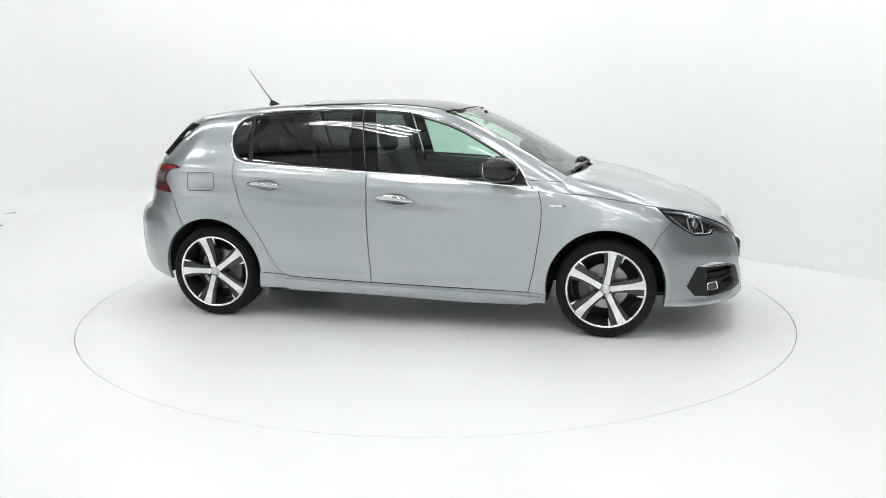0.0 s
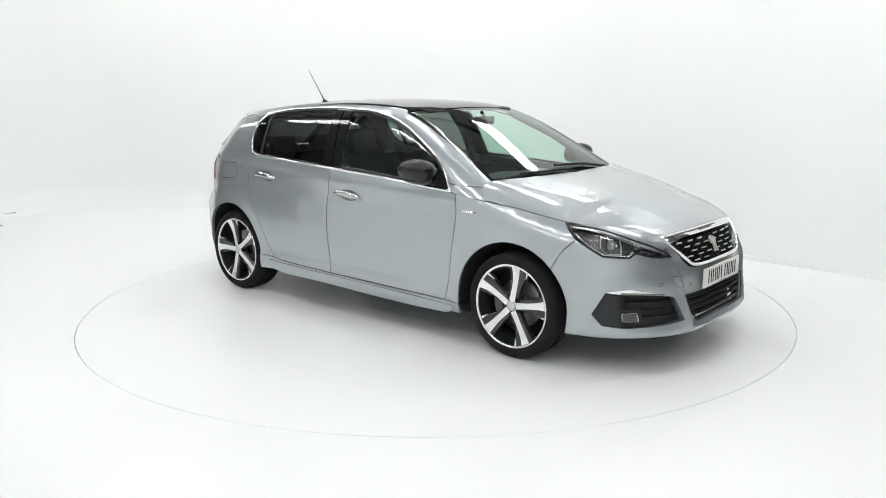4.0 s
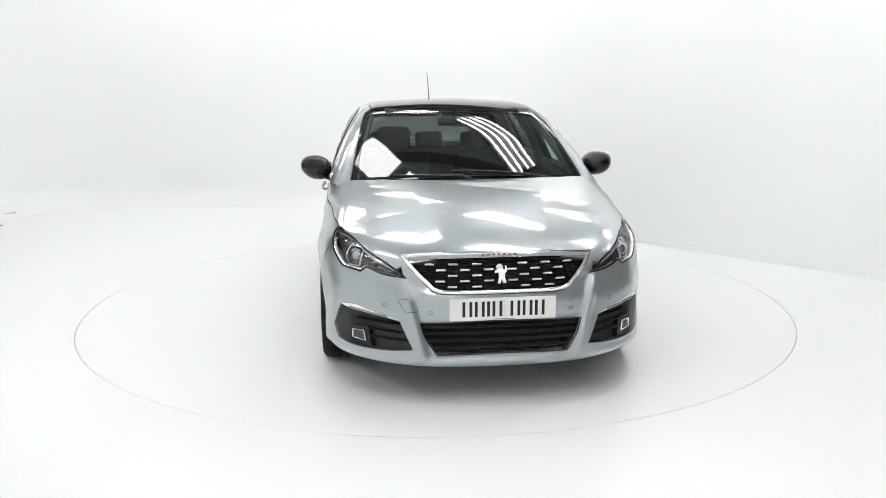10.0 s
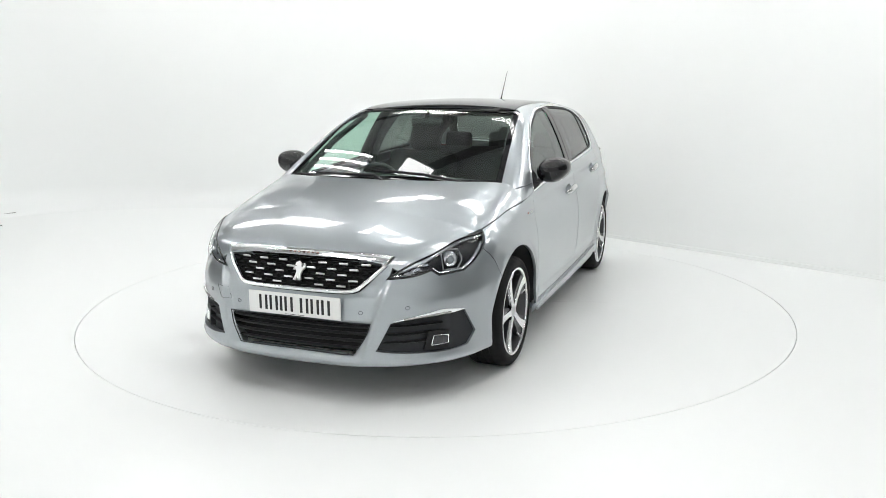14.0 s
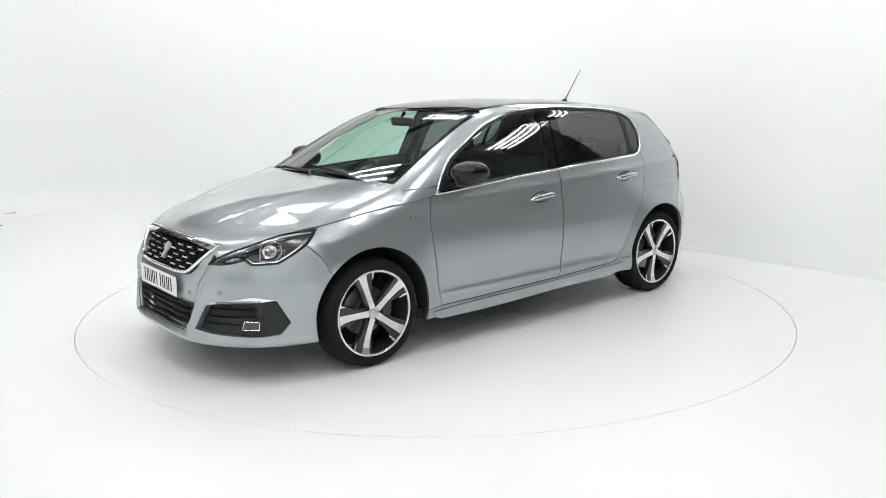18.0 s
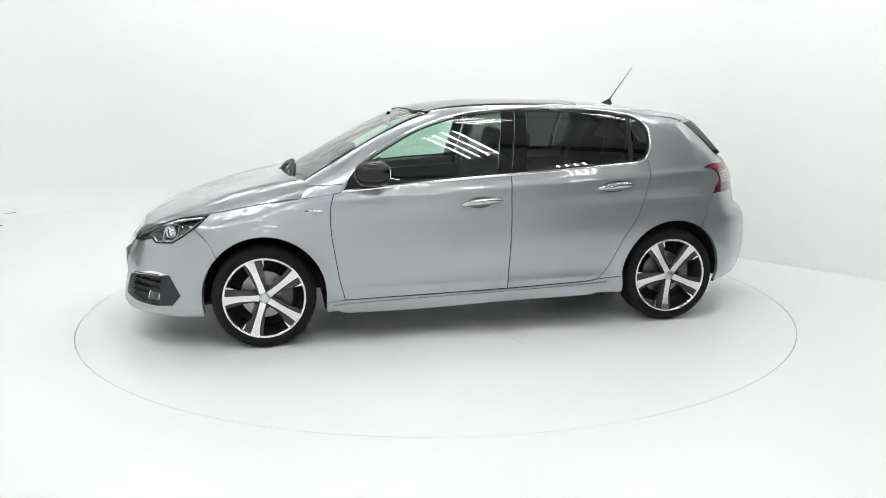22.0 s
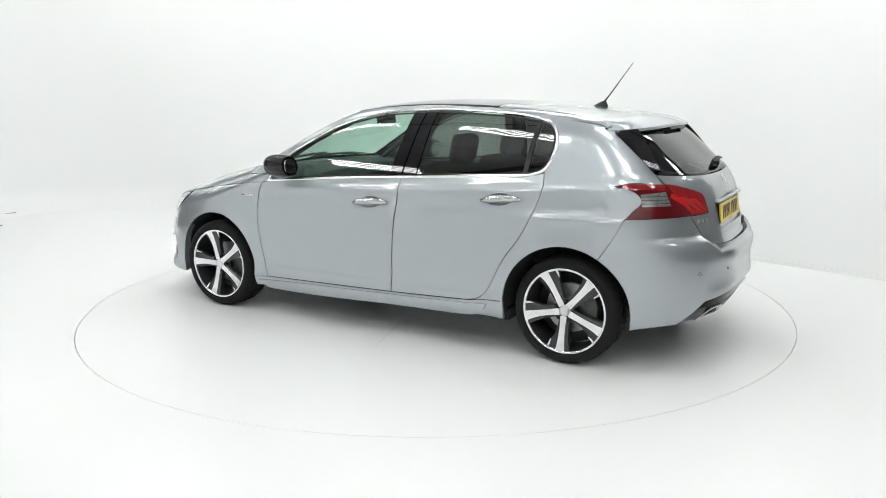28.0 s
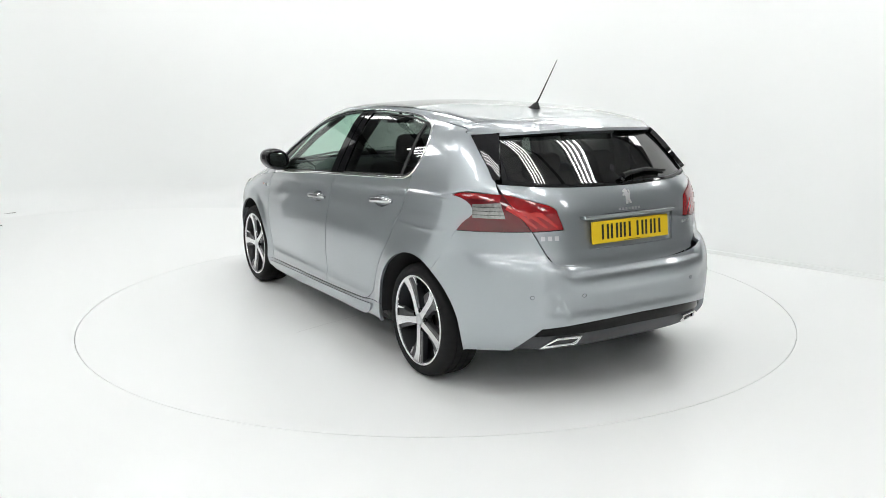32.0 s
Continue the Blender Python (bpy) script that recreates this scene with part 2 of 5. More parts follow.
def hood_z(x, y):
    y = np.abs(y)
    # a crease runs to the grille's corner; outside it the sheet dips and rises to the wing
    s = np.clip((y - (.415 - .20 * (np.clip(x, 1.0, 2.1) - 1.2))) / .34, 0, 1)
    z = hood_c(x) - (.070 + .035 * np.clip((x - 1.05) / .5, 0, 1)) * (np.minimum(y, .825) / .8) ** (2.6 + 5.4 * np.clip((1.65 - x) / .6, 0, 1) + 2.8 * np.clip((1.25 - x) / .2, 0, 1))
    return z - .0055 * np.sin(np.pi * s ** .8) * (1 - .3 * s)


def nose_x(y, z):
    return nose_c(z) - .12 * (np.abs(y) / .585) ** 3.4


def tail_x(y, z):
    y = np.abs(y)
    return tail_c(z) + .37 * (y / .81) ** 3.6


def smax(a, b, k):
    h = np.maximum(k - np.abs(a - b), 0) / k
    return np.maximum(a, b) + h * h * k / 4


def lower_body(p):
    x, y, z = p[..., 0], np.abs(p[..., 1]), p[..., 2]
    f = smax(y - side_y(x, z), z - hood_z(x, y), .02 + .08 * np.clip((x - 1.0) / .3, 0, 1))
    f = smax(f, x - nose_x(y, z), .07)
    return smax(f, tail_x(y, z) - x, .07)


def cabin(p):
    x, y, z = p[..., 0], np.abs(p[..., 1]), p[..., 2]
    f = smax(y - side_y(x, z), (z - roof_z(x, y)) * .95, .11)
    return smax(f, tail_x(y, z) - x, .09)


# ---- panels that lie on the car's skin ----
class Side:
    def __init__(self, sign=1):
        self.sign = sign

    def ray(self, u, v):
        return np.stack([u, 0 * u, v], -1), np.stack([0 * u, self.sign + 0 * u, 0 * u], -1), 0.0, 1.15

    def flat(self, p):
        return p[0], p[-1]


class Top:
    def ray(self, u, v):
        return np.stack([u, v, 0 * u + 0.35], -1), np.stack([0 * u, 0 * u, 1 + 0 * u], -1), 0.0, 1.4

    def flat(self, p):
        return p[0], p[1]


class Round:
    """Rays that fan out level from an upright line, ahead (1) or behind (-1)."""
    R = 0.9

    def __init__(self, x0, way):
        self.x0, self.way = x0, way

    def ray(self, u, v):
        a = u / self.R
        return np.stack([0 * u + self.x0, 0 * u, v], -1), np.stack([self.way * np.cos(a), np.sin(a), 0 * u], -1), 0.0, 1.5

    def flat(self, p):
        return self.R * math.atan2(p[1], self.way * (p[0] - self.x0)), p[2]


SIDE, TOP, NOSE, TAIL = Side(1), Top(), Round(1.0, 1), Round(-1.0, -1)


def on_skin(proj, field, u, v):
    o, d, lo, hi = proj.ray(np.asarray(u, float), np.asarray(v, float))
    lo, hi = np.full(len(o), lo), np.full(len(o), hi)
    for _ in range(26):
        mid = (lo + hi) / 2
        inside = field(o + mid[:, None] * d) < 0
        lo, hi = np.where(inside, mid, lo), np.where(inside, hi, mid)
    return o + lo[:, None] * d


def skin_normal(field, p, h=2e-3):
    g = np.stack([field(p + h * e) - field(p - h * e) for e in np.eye(3)], -1)
    return g / np.maximum(np.linalg.norm(g, axis=-1, keepdims=True), 1e-9)


def run(*segs, step=0.018, closed=True):
    """A fine outline from stretches of points: two make a straight line, more a curve."""
    out = []
    for seg in segs:
        seg = [np.array(p, float) for p in seg]
        if len(seg) == 2:
            k = max(1, int(np.linalg.norm(seg[1] - seg[0]) / step))
            out += [seg[0] + (seg[1] - seg[0]) * i / k for i in range(k)]
        else:
            ext = [2 * seg[0] - seg[1], *seg, 2 * seg[-1] - seg[-2]]
            for a, b, c, d in zip(ext, ext[1:], ext[2:], ext[3:]):
                k = max(2, int(np.linalg.norm(c - b) / step))
                for i in range(k):
                    t = i / k
                    out.append(0.5 * (2 * b + (c - a) * t + (2 * a - 5 * b + 4 * c - d) * t * t + (3 * b - a - 3 * c + d) * t ** 3))
    if not closed:
        out.append(np.array(segs[-1][-1], float))
    keep = [out[0]]
    for p in out[1:]:
        if np.linalg.norm(p - keep[-1]) > 2e-3:
            keep.append(p)
    if closed and np.linalg.norm(keep[-1] - keep[0]) < 2e-3:
        keep.pop()
    return np.array(keep)


def arc(cx, cz, r, a0, a1, n=14):
    return [(cx + r * math.cos(radians(a0 + (a1 - a0) * i / n)), cz + r * math.sin(radians(a0 + (a1 - a0) * i / n))) for i in range(n + 1)]


def shrink(poly, d):
    """Moves a closed outline inwards by d."""
    a, b = np.roll(poly, 1, 0), np.roll(poly, -1, 0)
    e0, e1 = poly - a, b - poly
    area = np.sum(poly[:, 0] * b[:, 1] - b[:, 0] * poly[:, 1])
    s = 1.0 if area > 0 else -1.0

    def nrm(e):
        n = np.stack([-e[:, 1], e[:, 0]], -1) * s
        return n / np.maximum(np.linalg.norm(n, axis=1, keepdims=True), 1e-9)
    n0, n1 = nrm(e0), nrm(e1)
    n = n0 + n1
    n /= np.maximum((n * n0).sum(1, keepdims=True), 0.5) 
    return poly + n * d


def inside(poly, pts):
    x, y = pts[:, 0], pts[:, 1]
    res = np.zeros(len(pts), bool)
    for (x0, y0), (x1, y1) in zip(poly, np.roll(poly, -1, 0)):
        c = (y0 > y) != (y1 > y)
        with np.errstate(divide="ignore", invalid="ignore"):
            res ^= c & (x < (x1 - x0) * (y - y0) / (y1 - y0) + x0)
    return res


def far_from(poly, pts, d):
    a, b = poly, np.roll(poly, -1, 0)
    best = np.full(len(pts), 9.0)
    for p, q in zip(a, b):
        e = q - p
        t = np.clip(((pts - p) @ e) / max(e @ e, 1e-12), 0, 1)
        best = np.minimum(best, np.linalg.norm(pts - p - t[:, None] * e, axis=1))
    return best > d


def panel(name, poly, proj, field, mat, parent, label="", gap=0.0032, depth=0.016, lift=0.0, step=0.032, holes=(), sides=(1,), press=None):
    """A sheet cut out along an outline and laid on the skin, with folded edges. press(points) pushes it out along its normals."""
    poly = shrink(np.asarray(poly), gap)
    holes = [shrink(np.asarray(h), -gap) for h in holes]
    lo, hi = poly.min(0), poly.max(0)
    gu, gv = np.meshgrid(np.arange(lo[0] + step / 2, hi[0], step), np.arange(lo[1] + step / 2, hi[1], step))
    gu[::2] += step / 2
    grid = np.stack([gu.ravel(), gv.ravel()], -1)
    grid = grid[inside(poly, grid)]
    grid = grid[far_from(poly, grid, step * 0.35)]
    for h in holes:
        grid = grid[~inside(h, grid)]
        grid = grid[far_from(h, grid, step * 0.35)]
    loops, pts = [], []
    for loop in (poly, *holes):
        loops.append((len(pts), len(loop)))
        pts += list(loop)
    edges = [(s + i, s + (i + 1) % n) for s, n in loops for i in range(n)]
    allp = np.array(pts + list(grid))
    v2, _, tris, *_ = delaunay_2d_cdt([Vector(p) for p in allp], edges, [], 0, 1e-6)
    v2 = np.array([tuple(v) for v in v2])
    tris = np.array([t for t in tris if len(t) == 3])
    mid = v2[tris].mean(1)
    ok = inside(poly, mid)
    for h in holes:
        ok &= ~inside(h, mid)
    tris = tris[ok]
    p = on_skin(proj, field, v2[:, 0], v2[:, 1])
    n = skin_normal(field, p)
    out = p + n * lift
    if press is not None:
        out = out + n * press(p)[:, None]
        # normals of the pressed sheet, from its own triangles
        acc = np.zeros_like(out)
        fn = np.cross(out[tris[:, 1]] - out[tris[:, 0]], out[tris[:, 2]] - out[tris[:, 0]])
        for k in range(3):
            np.add.at(acc, tris[:, k], fn)
        acc /= np.maximum(np.linalg.norm(acc, axis=1, keepdims=True), 1e-9)
        acc *= np.sign((acc * n).sum(1, keepdims=True) + 1e-9)
        n = np.where(np.linalg.norm(acc, axis=1, keepdims=True) > 0.5, acc, n)
    # face the skin outwards
    fn = np.cross(out[tris[:, 1]] - out[tris[:, 0]], out[tris[:, 2]] - out[tris[:, 0]])
    flip = (fn * n[tris[:, 0]]).sum(1) < 0
    tris[flip] = tris[flip][:, ::-1]
    verts, nor, faces = list(out), list(n), [tuple(t) for t in tris]
    # folded edges
    if depth:
        edge = {}
        for t in tris:
            for i in range(3):
                a, b = int(t[i]), int(t[(i + 1) % 3])
                edge[(a, b)] = edge.get((a, b), 0) + 1
        rim = [(a, b) for (a, b) in edge if (b, a) not in edge]
        acc = {}
        for a, b in rim:
            o = np.cross(out[b] - out[a], n[a])
            o /= max(np.linalg.norm(o), 1e-9)
            for k in (a, b):
                acc[k] = acc.get(k, 0) + o
        index = {}
        for k, o in acc.items():
            o = o / max(np.linalg.norm(o), 1e-9)
            index[k] = (len(verts), len(verts) + 1)
            verts += [out[k], out[k] - n[k] * depth]
            nor += [o, o]
        for a, b in rim:
            faces.append((index[b][0], index[a][0], index[a][1], index[b][1]))
    verts, nor = np.array(verts), np.array(nor)
    made = []
    for s in sides:
        if s > 0:
            me = mesh_from(name, verts, faces, nor)
        else:
            me = mesh_from(name, verts * (1, -1, 1), [f[::-1] for f in faces], nor * (1, -1, 1))
        made.append(part(name, me, mat, parent if not isinstance(parent, (list, tuple)) else parent[0 if s > 0 else 1], label))
    return made


def strip(name, line, proj, field, mat, parent, width=0.014, thick=0.006, sides=(1,), label="", lift=0.001, closed=False, press=None):
    """A rounded moulding along a line on the skin."""
    line = np.asarray(line)
    p = on_skin(proj, field, line[:, 0], line[:, 1])
    n = skin_normal(field, p)
    if press is not None:
        p = p + n * press(p)[:, None]
    k = len(p)
    d = np.roll(p, -1, 0) - np.roll(p, 1, 0)
    if not closed:
        d[0], d[-1] = p[1] - p[0], p[-1] - p[-2]
    d /= np.maximum(np.linalg.norm(d, axis=1, keepdims=True), 1e-9)
    s = np.cross(d, n)
    prof = [(-.5, -.5), (-.5, .25), (-.28, .75), (0, 1.0), (.28, .75), (.5, .25), (.5, -.5)]
    w = np.broadcast_to(np.asarray(width, float), (k,))
    verts = np.concatenate([p + s * (a * w)[:, None] + n * (lift + b * thick) for a, b in prof])
    faces = []
    m = len(prof)
    for j in range(m - 1):
        for i in range(k if closed else k - 1):
            i2 = (i + 1) % k
            faces.append((j * k + i, j * k + i2, (j + 1) * k + i2, (j + 1) * k + i))
    if not closed:
        faces += [tuple(j * k for j in range(m)), tuple(j * k + k - 1 for j in range(m))[::-1]]
    made = []
    for sg in sides:
        me = mesh_from(name, verts * (1, sg, 1), faces if sg > 0 else [f[::-1] for f in faces])
        bm = bmesh.new()
        bm.from_mesh(me)
        bpy.data.meshes.remove(me)
        made.append(part(name, bm, mat, parent if not isinstance(parent, (list, tuple)) else parent[0 if sg > 0 else 1], label, smooth=True))
    return made


def at(proj, *pts):
    """Points in space as points of a projection."""
    return [proj.flat(p) for p in pts]


# ---- the studio ----
def ring_sheet(r0, poly, z, n=128):
    """A sheet with a round hole, out to a box."""
    verts, faces = [], []
    rad = [r0, r0 + 0.02, 3.2, 4.5, 7.0, 14.0]
    for r in rad:
        for i in range(n):
            a = 2 * math.pi * i / n
            verts.append((r * math.cos(a), r * math.sin(a), z))
    for k in range(len(rad) - 1):
        for i in range(n):
            j = (i + 1) % n
            faces.append((k * n + i, (k + 1) * n + i, (k + 1) * n + j, k * n + j))
    for i in range(n):  # the edge of the hole
        a = 2 * math.pi * i / n
        verts.append((r0 * math.cos(a), r0 * math.sin(a), z - 0.05))
    b = len(rad) * n
    for i in range(n):
        j = (i + 1) % n
        faces.append((i, j, b + j, b + i))
    return mesh_from("floor", verts, faces)


def build_studio():
    floor = part("floor", ring_sheet(TABLE_R + 0.0022, None, 0.0), FLOOR_W)
    tagged(floor, "glossy white painted studio floor round the turntable", "floor", kind="structure")
    bm = bmesh.new()
    lathe(bm, [(0.001, -0.09), (TABLE_R + 0.3, -0.09), (TABLE_R + 0.3, -0.06)], n=96)
    bmesh.ops.rotate(bm, cent=(0, 0, 0), matrix=Matrix.Rotation(radians(90), 3, "X"), verts=bm.verts[:])
    tagged(part("pit", bm, PIT), "dark pit under the turntable", "floor", kind="structure")

    def wall(name, plan, height, mat, label, cove=0.0, thick=0.12):
        """A wall along a plan line; its foot sweeps into the floor where cove is set."""
        pts = [Vector((x, y, 0)) for x, y in plan]
        prof = [(0, height)] + ([(0, 0)] if not cove else
                                [(cove - cove * math.cos(radians(a)), cove - cove * math.sin(radians(a))) for a in range(0, 91, 9)])
        prof = [(-thick, height)] + prof
        rows = []
        for i, p in enumerate(pts):
            d = (pts[min(i + 1, len(pts) - 1)] - pts[max(i - 1, 0)]).normalized()
            nrm = Vector((-d.y, d.x, 0))
            if nrm.dot(-p) < 0:
                nrm = -nrm
            rows.append([p + nrm * a + Vector((0, 0, max(z, 0.001 if a > 0 else 0))) for a, z in prof])
        m = len(prof)
        verts = [v for r in rows for v in r]
        faces = [(i * m + j, (i + 1) * m + j, (i + 1) * m + j + 1, i * m + j + 1) for i in range(len(rows) - 1) for j in range(m - 1)]
        bm = bmesh.new()
        me = mesh_from(name, verts, faces)
        bm.from_mesh(me)
        bpy.data.meshes.remove(me)
        ob = part(name, bm, mat, smooth=True)
        return tagged(ob, label, "wall", kind="structure")

    back = [(1.05, 3.22), (0.62, 3.72), (0.18, 4.22), (-0.30, 4.62), (-0.85, 4.86), (-1.5, 4.98), (-2.2, 5.03), (-3.0, 5.0)] + [(-3.4 + 2.9 * math.cos(radians(a)), 2.1 + 2.9 * math.sin(radians(a))) for a in range(94, 147, 4)]
    cyc = wall("wall_back", back, 3.4, WALL_W, "white cyclorama wall sweeping into the floor", cove=0.30)
    # dark scuffs at the foot of the sweep
    for owner, line, r in ((cyc, [(-5.335, 4.037, .040), (-5.29, 4.085, .042), (-5.243, 4.131, .040)], [.002, .003, .006]), (floor, [(-5.08, 3.44, .001), (-5.02, 3.375, .003), (-4.985, 3.335, .001)], [.004, .005, .002])):
        bm = bmesh.new()
        tube(bm, line, r, 6)
        part("scuff", bm, CONCRETE, owner, "small dark scuff in the white paint")
    wall("wall_left", [(-6.3, -.1), (-6.3, -2.6), (-6.3, -8.2)], 3.4, WALL_W, "plain white studio wall beside the way in")
    wall("wall_right", [(1.05, 3.22), (3.83, .148)], 3.4, WALL_W, "plain white studio wall meeting the floor")
    # unseen wall behind the camera, drawn out to the right to brighten the flank
    wall("wall_behind", [(5.2, -8.2), (-6.3, -8.2)], 3.4, WALL_W, "unseen white wall behind the camera that brightens the car's flank")
    # a low white skirting where the wall meets the floor
    bm = bmesh.new()
    d = (Vector((7.0, -3.35, 0)) - Vector((-0.45, 4.88, 0))).normalized()
    n = Vector((-d.y, d.x, 0))
    n = -n if n.dot(Vector((-1, -1, 0))) < 0 else n
    a, b = Vector((1.05, 3.22, 0)), Vector((3.83, .148, 0))
    q = [a + n * 0.002, b + n * 0.002, b + n * 0.014, a + n * 0.014]
    vs = [bm.verts.new(p + Vector((0, 0, z))) for z in (0, 0.035) for p in q]
    for f in ((3, 2, 1, 0), (4, 5, 6, 7), (0, 1, 5, 4), (1, 2, 6, 5), (2, 3, 7, 6), (3, 0, 4, 7)):
        bm.faces.new([vs[i] for i in f])
    tagged(part("baseboard", bm, WALL_W), "low white skirting at the wall's foot", "baseboard", kind="structure")
    # the shed's roof: pale trays with narrow seams along the rows of lights
    xs, x = [], -16.0
    while x < 16.0:
        xs += [(x, 0), (x + 0.94, 0), (x + 0.95, 0.05), (x + 0.99, 0.05)]
        x += 1.0
    verts = [(xx, yy, 5.2 + dz) for xx, dz in xs for yy in (-16, 16)]
    faces = [(2 * i, 2 * i + 1, 2 * i + 3, 2 * i + 2) for i in range(len(xs) - 1)]
    roof = part("ceiling", mesh_from("ceiling", verts, faces), CEIL)
    roof.matrix_basis = pose(0, 0, 0, 0, 0, 42.2)
    tagged(roof, "pale grey sheet roof with narrow seams", "ceiling", kind="structure")
    bm = bmesh.new()
    for y in (-9.5, -6.8, -4.1, -1.4, 1.3, 4.0, 6.7):
        box(bm, (-11, y - 0.05, 4.98), (11, y + 0.05, 5.18), 0.01)
    tagged(part("roof_beams", bm, STEEL), "dark steel purlins under the roof sheet", "beams", kind="structure")
    # bare concrete beyond the way in
    bm = bmesh.new()
    box(bm, (-10.9, -0.2, -0.02), (-6.0, 9.9, 0.004))
    box(bm, (6.8, -11.9, -0.02), (10.9, 9.9, 0.004))
    tagged(part("shed_floor", bm, CONCRETE), "bare grey concrete outside the studio", "floor", kind="structure")
    # added unseen outer walls close the place; their pale grey brightens the flank
    bm = bmesh.new()
    for lo, hi in (((-11, -12.1, 0), (11, -12, 5.3)), ((-11, 10, 0), (11, 10.1, 5.3)), ((-11.1, -12, 0), (-11, 10, 5.3)), ((11, -12, 0), (11.1, 10, 5.3))):
        box(bm, lo, hi)
    tagged(part("wall_outer", bm, SHED), "unseen grey wall added beyond the studio", "wall", kind="structure")


def ceiling_light():
    """A batten with four bare tubes, along x."""
    ob = new("ceiling_light", None)
    bm = bmesh.new()
    box(bm, (-.78, -0.27, 0.03), (.78, 0.27, 0.09), 0.01)
    part("housing", bm, TRAY, ob, "grey metal tray")
    for y in (-0.21, -0.07, 0.07, 0.21):
        bm = bmesh.new()
        tube(bm, [(-.75, y, 0), (.75, y, 0)], 0.020, 10)
        part("tube", bm, TUBE, ob, "glowing white fluorescent tube")
    return tagged(ob, "lit four-tube fluorescent ceiling light", "ceiling light", "ceiling lights")


def panel_light():
    """A square frosted panel in a white frame."""
    ob = new("panel_light", None)
    bm = bmesh.new()
    box(bm, (-.36, -.30, 0.0), (.36, .30, 0.06), 0.01)
    part("frame", bm, WALL_W, ob)
    bm = bmesh.new()
    box(bm, (-.33, -.27, -.012), (.33, .27, -.002), 0.004)
    part("diffuser", bm, DIFFUSER, ob, "glowing frosted diffuser")
    return tagged(ob, "lit square ceiling panel light", "ceiling light", "panel lights")


def build_lights():
    """Rows that run along the right wall's line: s along a row, q across the rows."""
    def spot(s, q, z=4.4):
        return pose(.67 * s + .74 * q, -.74 * s + .67 * q, z, 0, 0, -47.8)
    # s 6.6 and 7.3 are added unseen fill for the near floor and flank
    rows = {4.0: (-1.1, 1.3, 3.7), 1.9: (-2.9, -.5, 2.1), -.2: (-5.6, -3.2, 1.9, 6.6), -1.1: (3.75,), -3.05: (-6.8, -4.45, -2.1, .25, 2.6, 4.95, 7.3), -6.2: (-2.1, .25, 2.6, 4.95, 7.3)}
    places = [(s, q) for q, along in rows.items() for s in along]
    first = ceiling_light()
    first.matrix_basis = spot(*places[0])
    for s, q in places[1:]:
        copy_thing(first, spot(s, q))
    square = panel_light()
    square.matrix_basis = spot(-1.30, -.10)
    copy_thing(square, spot(-.45, -.10))


def build_turntable():
    bm = bmesh.new()
    lathe(bm, [(0.001, 0.0), (1.2, 0.0), (TABLE_R - 0.0038, 0.0), (TABLE_R - 0.0022, -0.0015), (TABLE_R - 0.0022, -0.045), (0.001, -0.045)], n=160)
    bmesh.ops.rotate(bm, cent=(0, 0, 0), matrix=Matrix.Rotation(radians(90), 3, "X"), verts=bm.verts[:])
    ob = part("turntable", bm, FLOOR_W)
    # hairline joints between the deck's sheets
    c, s = -.30, .954
    for d in (.0,):
        x0, y0 = -.075 + s * d, .53 - c * d
        k = -(x0 * c + y0 * s)
        half = math.sqrt(1.25 ** 2 - (x0 * s - y0 * c) ** 2)
        bm = bmesh.new()
        box(bm, (-half, -.0012, -.002), (half, .0012, .0006), .0003, Matrix.Translation((x0 + k * c, y0 + k * s, 0)) @ pose(0, 0, 0, 0, 0, math.degrees(math.atan2(s, c))))
        part("joint", bm, JOINT, ob, "hairline joint of the deck")
    return tagged(ob, "round white turntable set flush in the floor", "turntable")


# ---- the car ----
def dlo_side():
    top = [(.841, .923), (.724, 1.077), (.519, 1.204), (.311, 1.303), (.023, 1.376), (-.297, 1.398), (-.499, 1.400), (-.854, 1.384), (-1.032, 1.362)]
    rear = [(-1.032, 1.362), (-1.134, 1.329), (-1.187, 1.252), (-1.181, 1.149), (-1.140, 1.074), (-1.068, 1.043)]
    low = [(-1.068, 1.043), (-.642, 1.019), (-.224, .996), (.219, .970), (.573, .943), (.841, .923)]
    return top, rear, low


def skin_pts(line, field=None):
    """Points (x, z) of the flank in space."""
    line = np.asarray(line, float)
    return on_skin(SIDE, field or lower_body, line[:, 0], line[:, 1])


HL = [(1.60, .785, .806), (1.76, .705, .785), (1.92, .625, .730), (2.00, .541, .688), (2.06, .474, .642), (2.07, .456, .622), (2.02, .569, .631),
      (1.95, .643, .655), (1.93, .675, .630), (1.82, .766, .640), (1.74, .800, .690), (1.66, .810, .754)]


def lamp_front():
    t = at(NOSE, *HL)
    return run([t[0], t[1], t[2], t[3], t[4]], [t[4], t[5]], [t[5], t[6], t[7]], [t[7], t[8]], [t[8], t[9]], [t[9], t[10], t[11], t[0]])


GRIPS = (((.100, .824), (-.148, .842)), ((-.790, .893), (-1.030, .912)))


def grip_cup(a, b):
    """The outline of the scoop behind a door handle."""
    return ellipse((a[0] + b[0]) / 2 + .01, (a[1] + b[1]) / 2 + .004, .078, .031, tilt=math.atan2(b[1] - a[1], b[0] - a[0]))


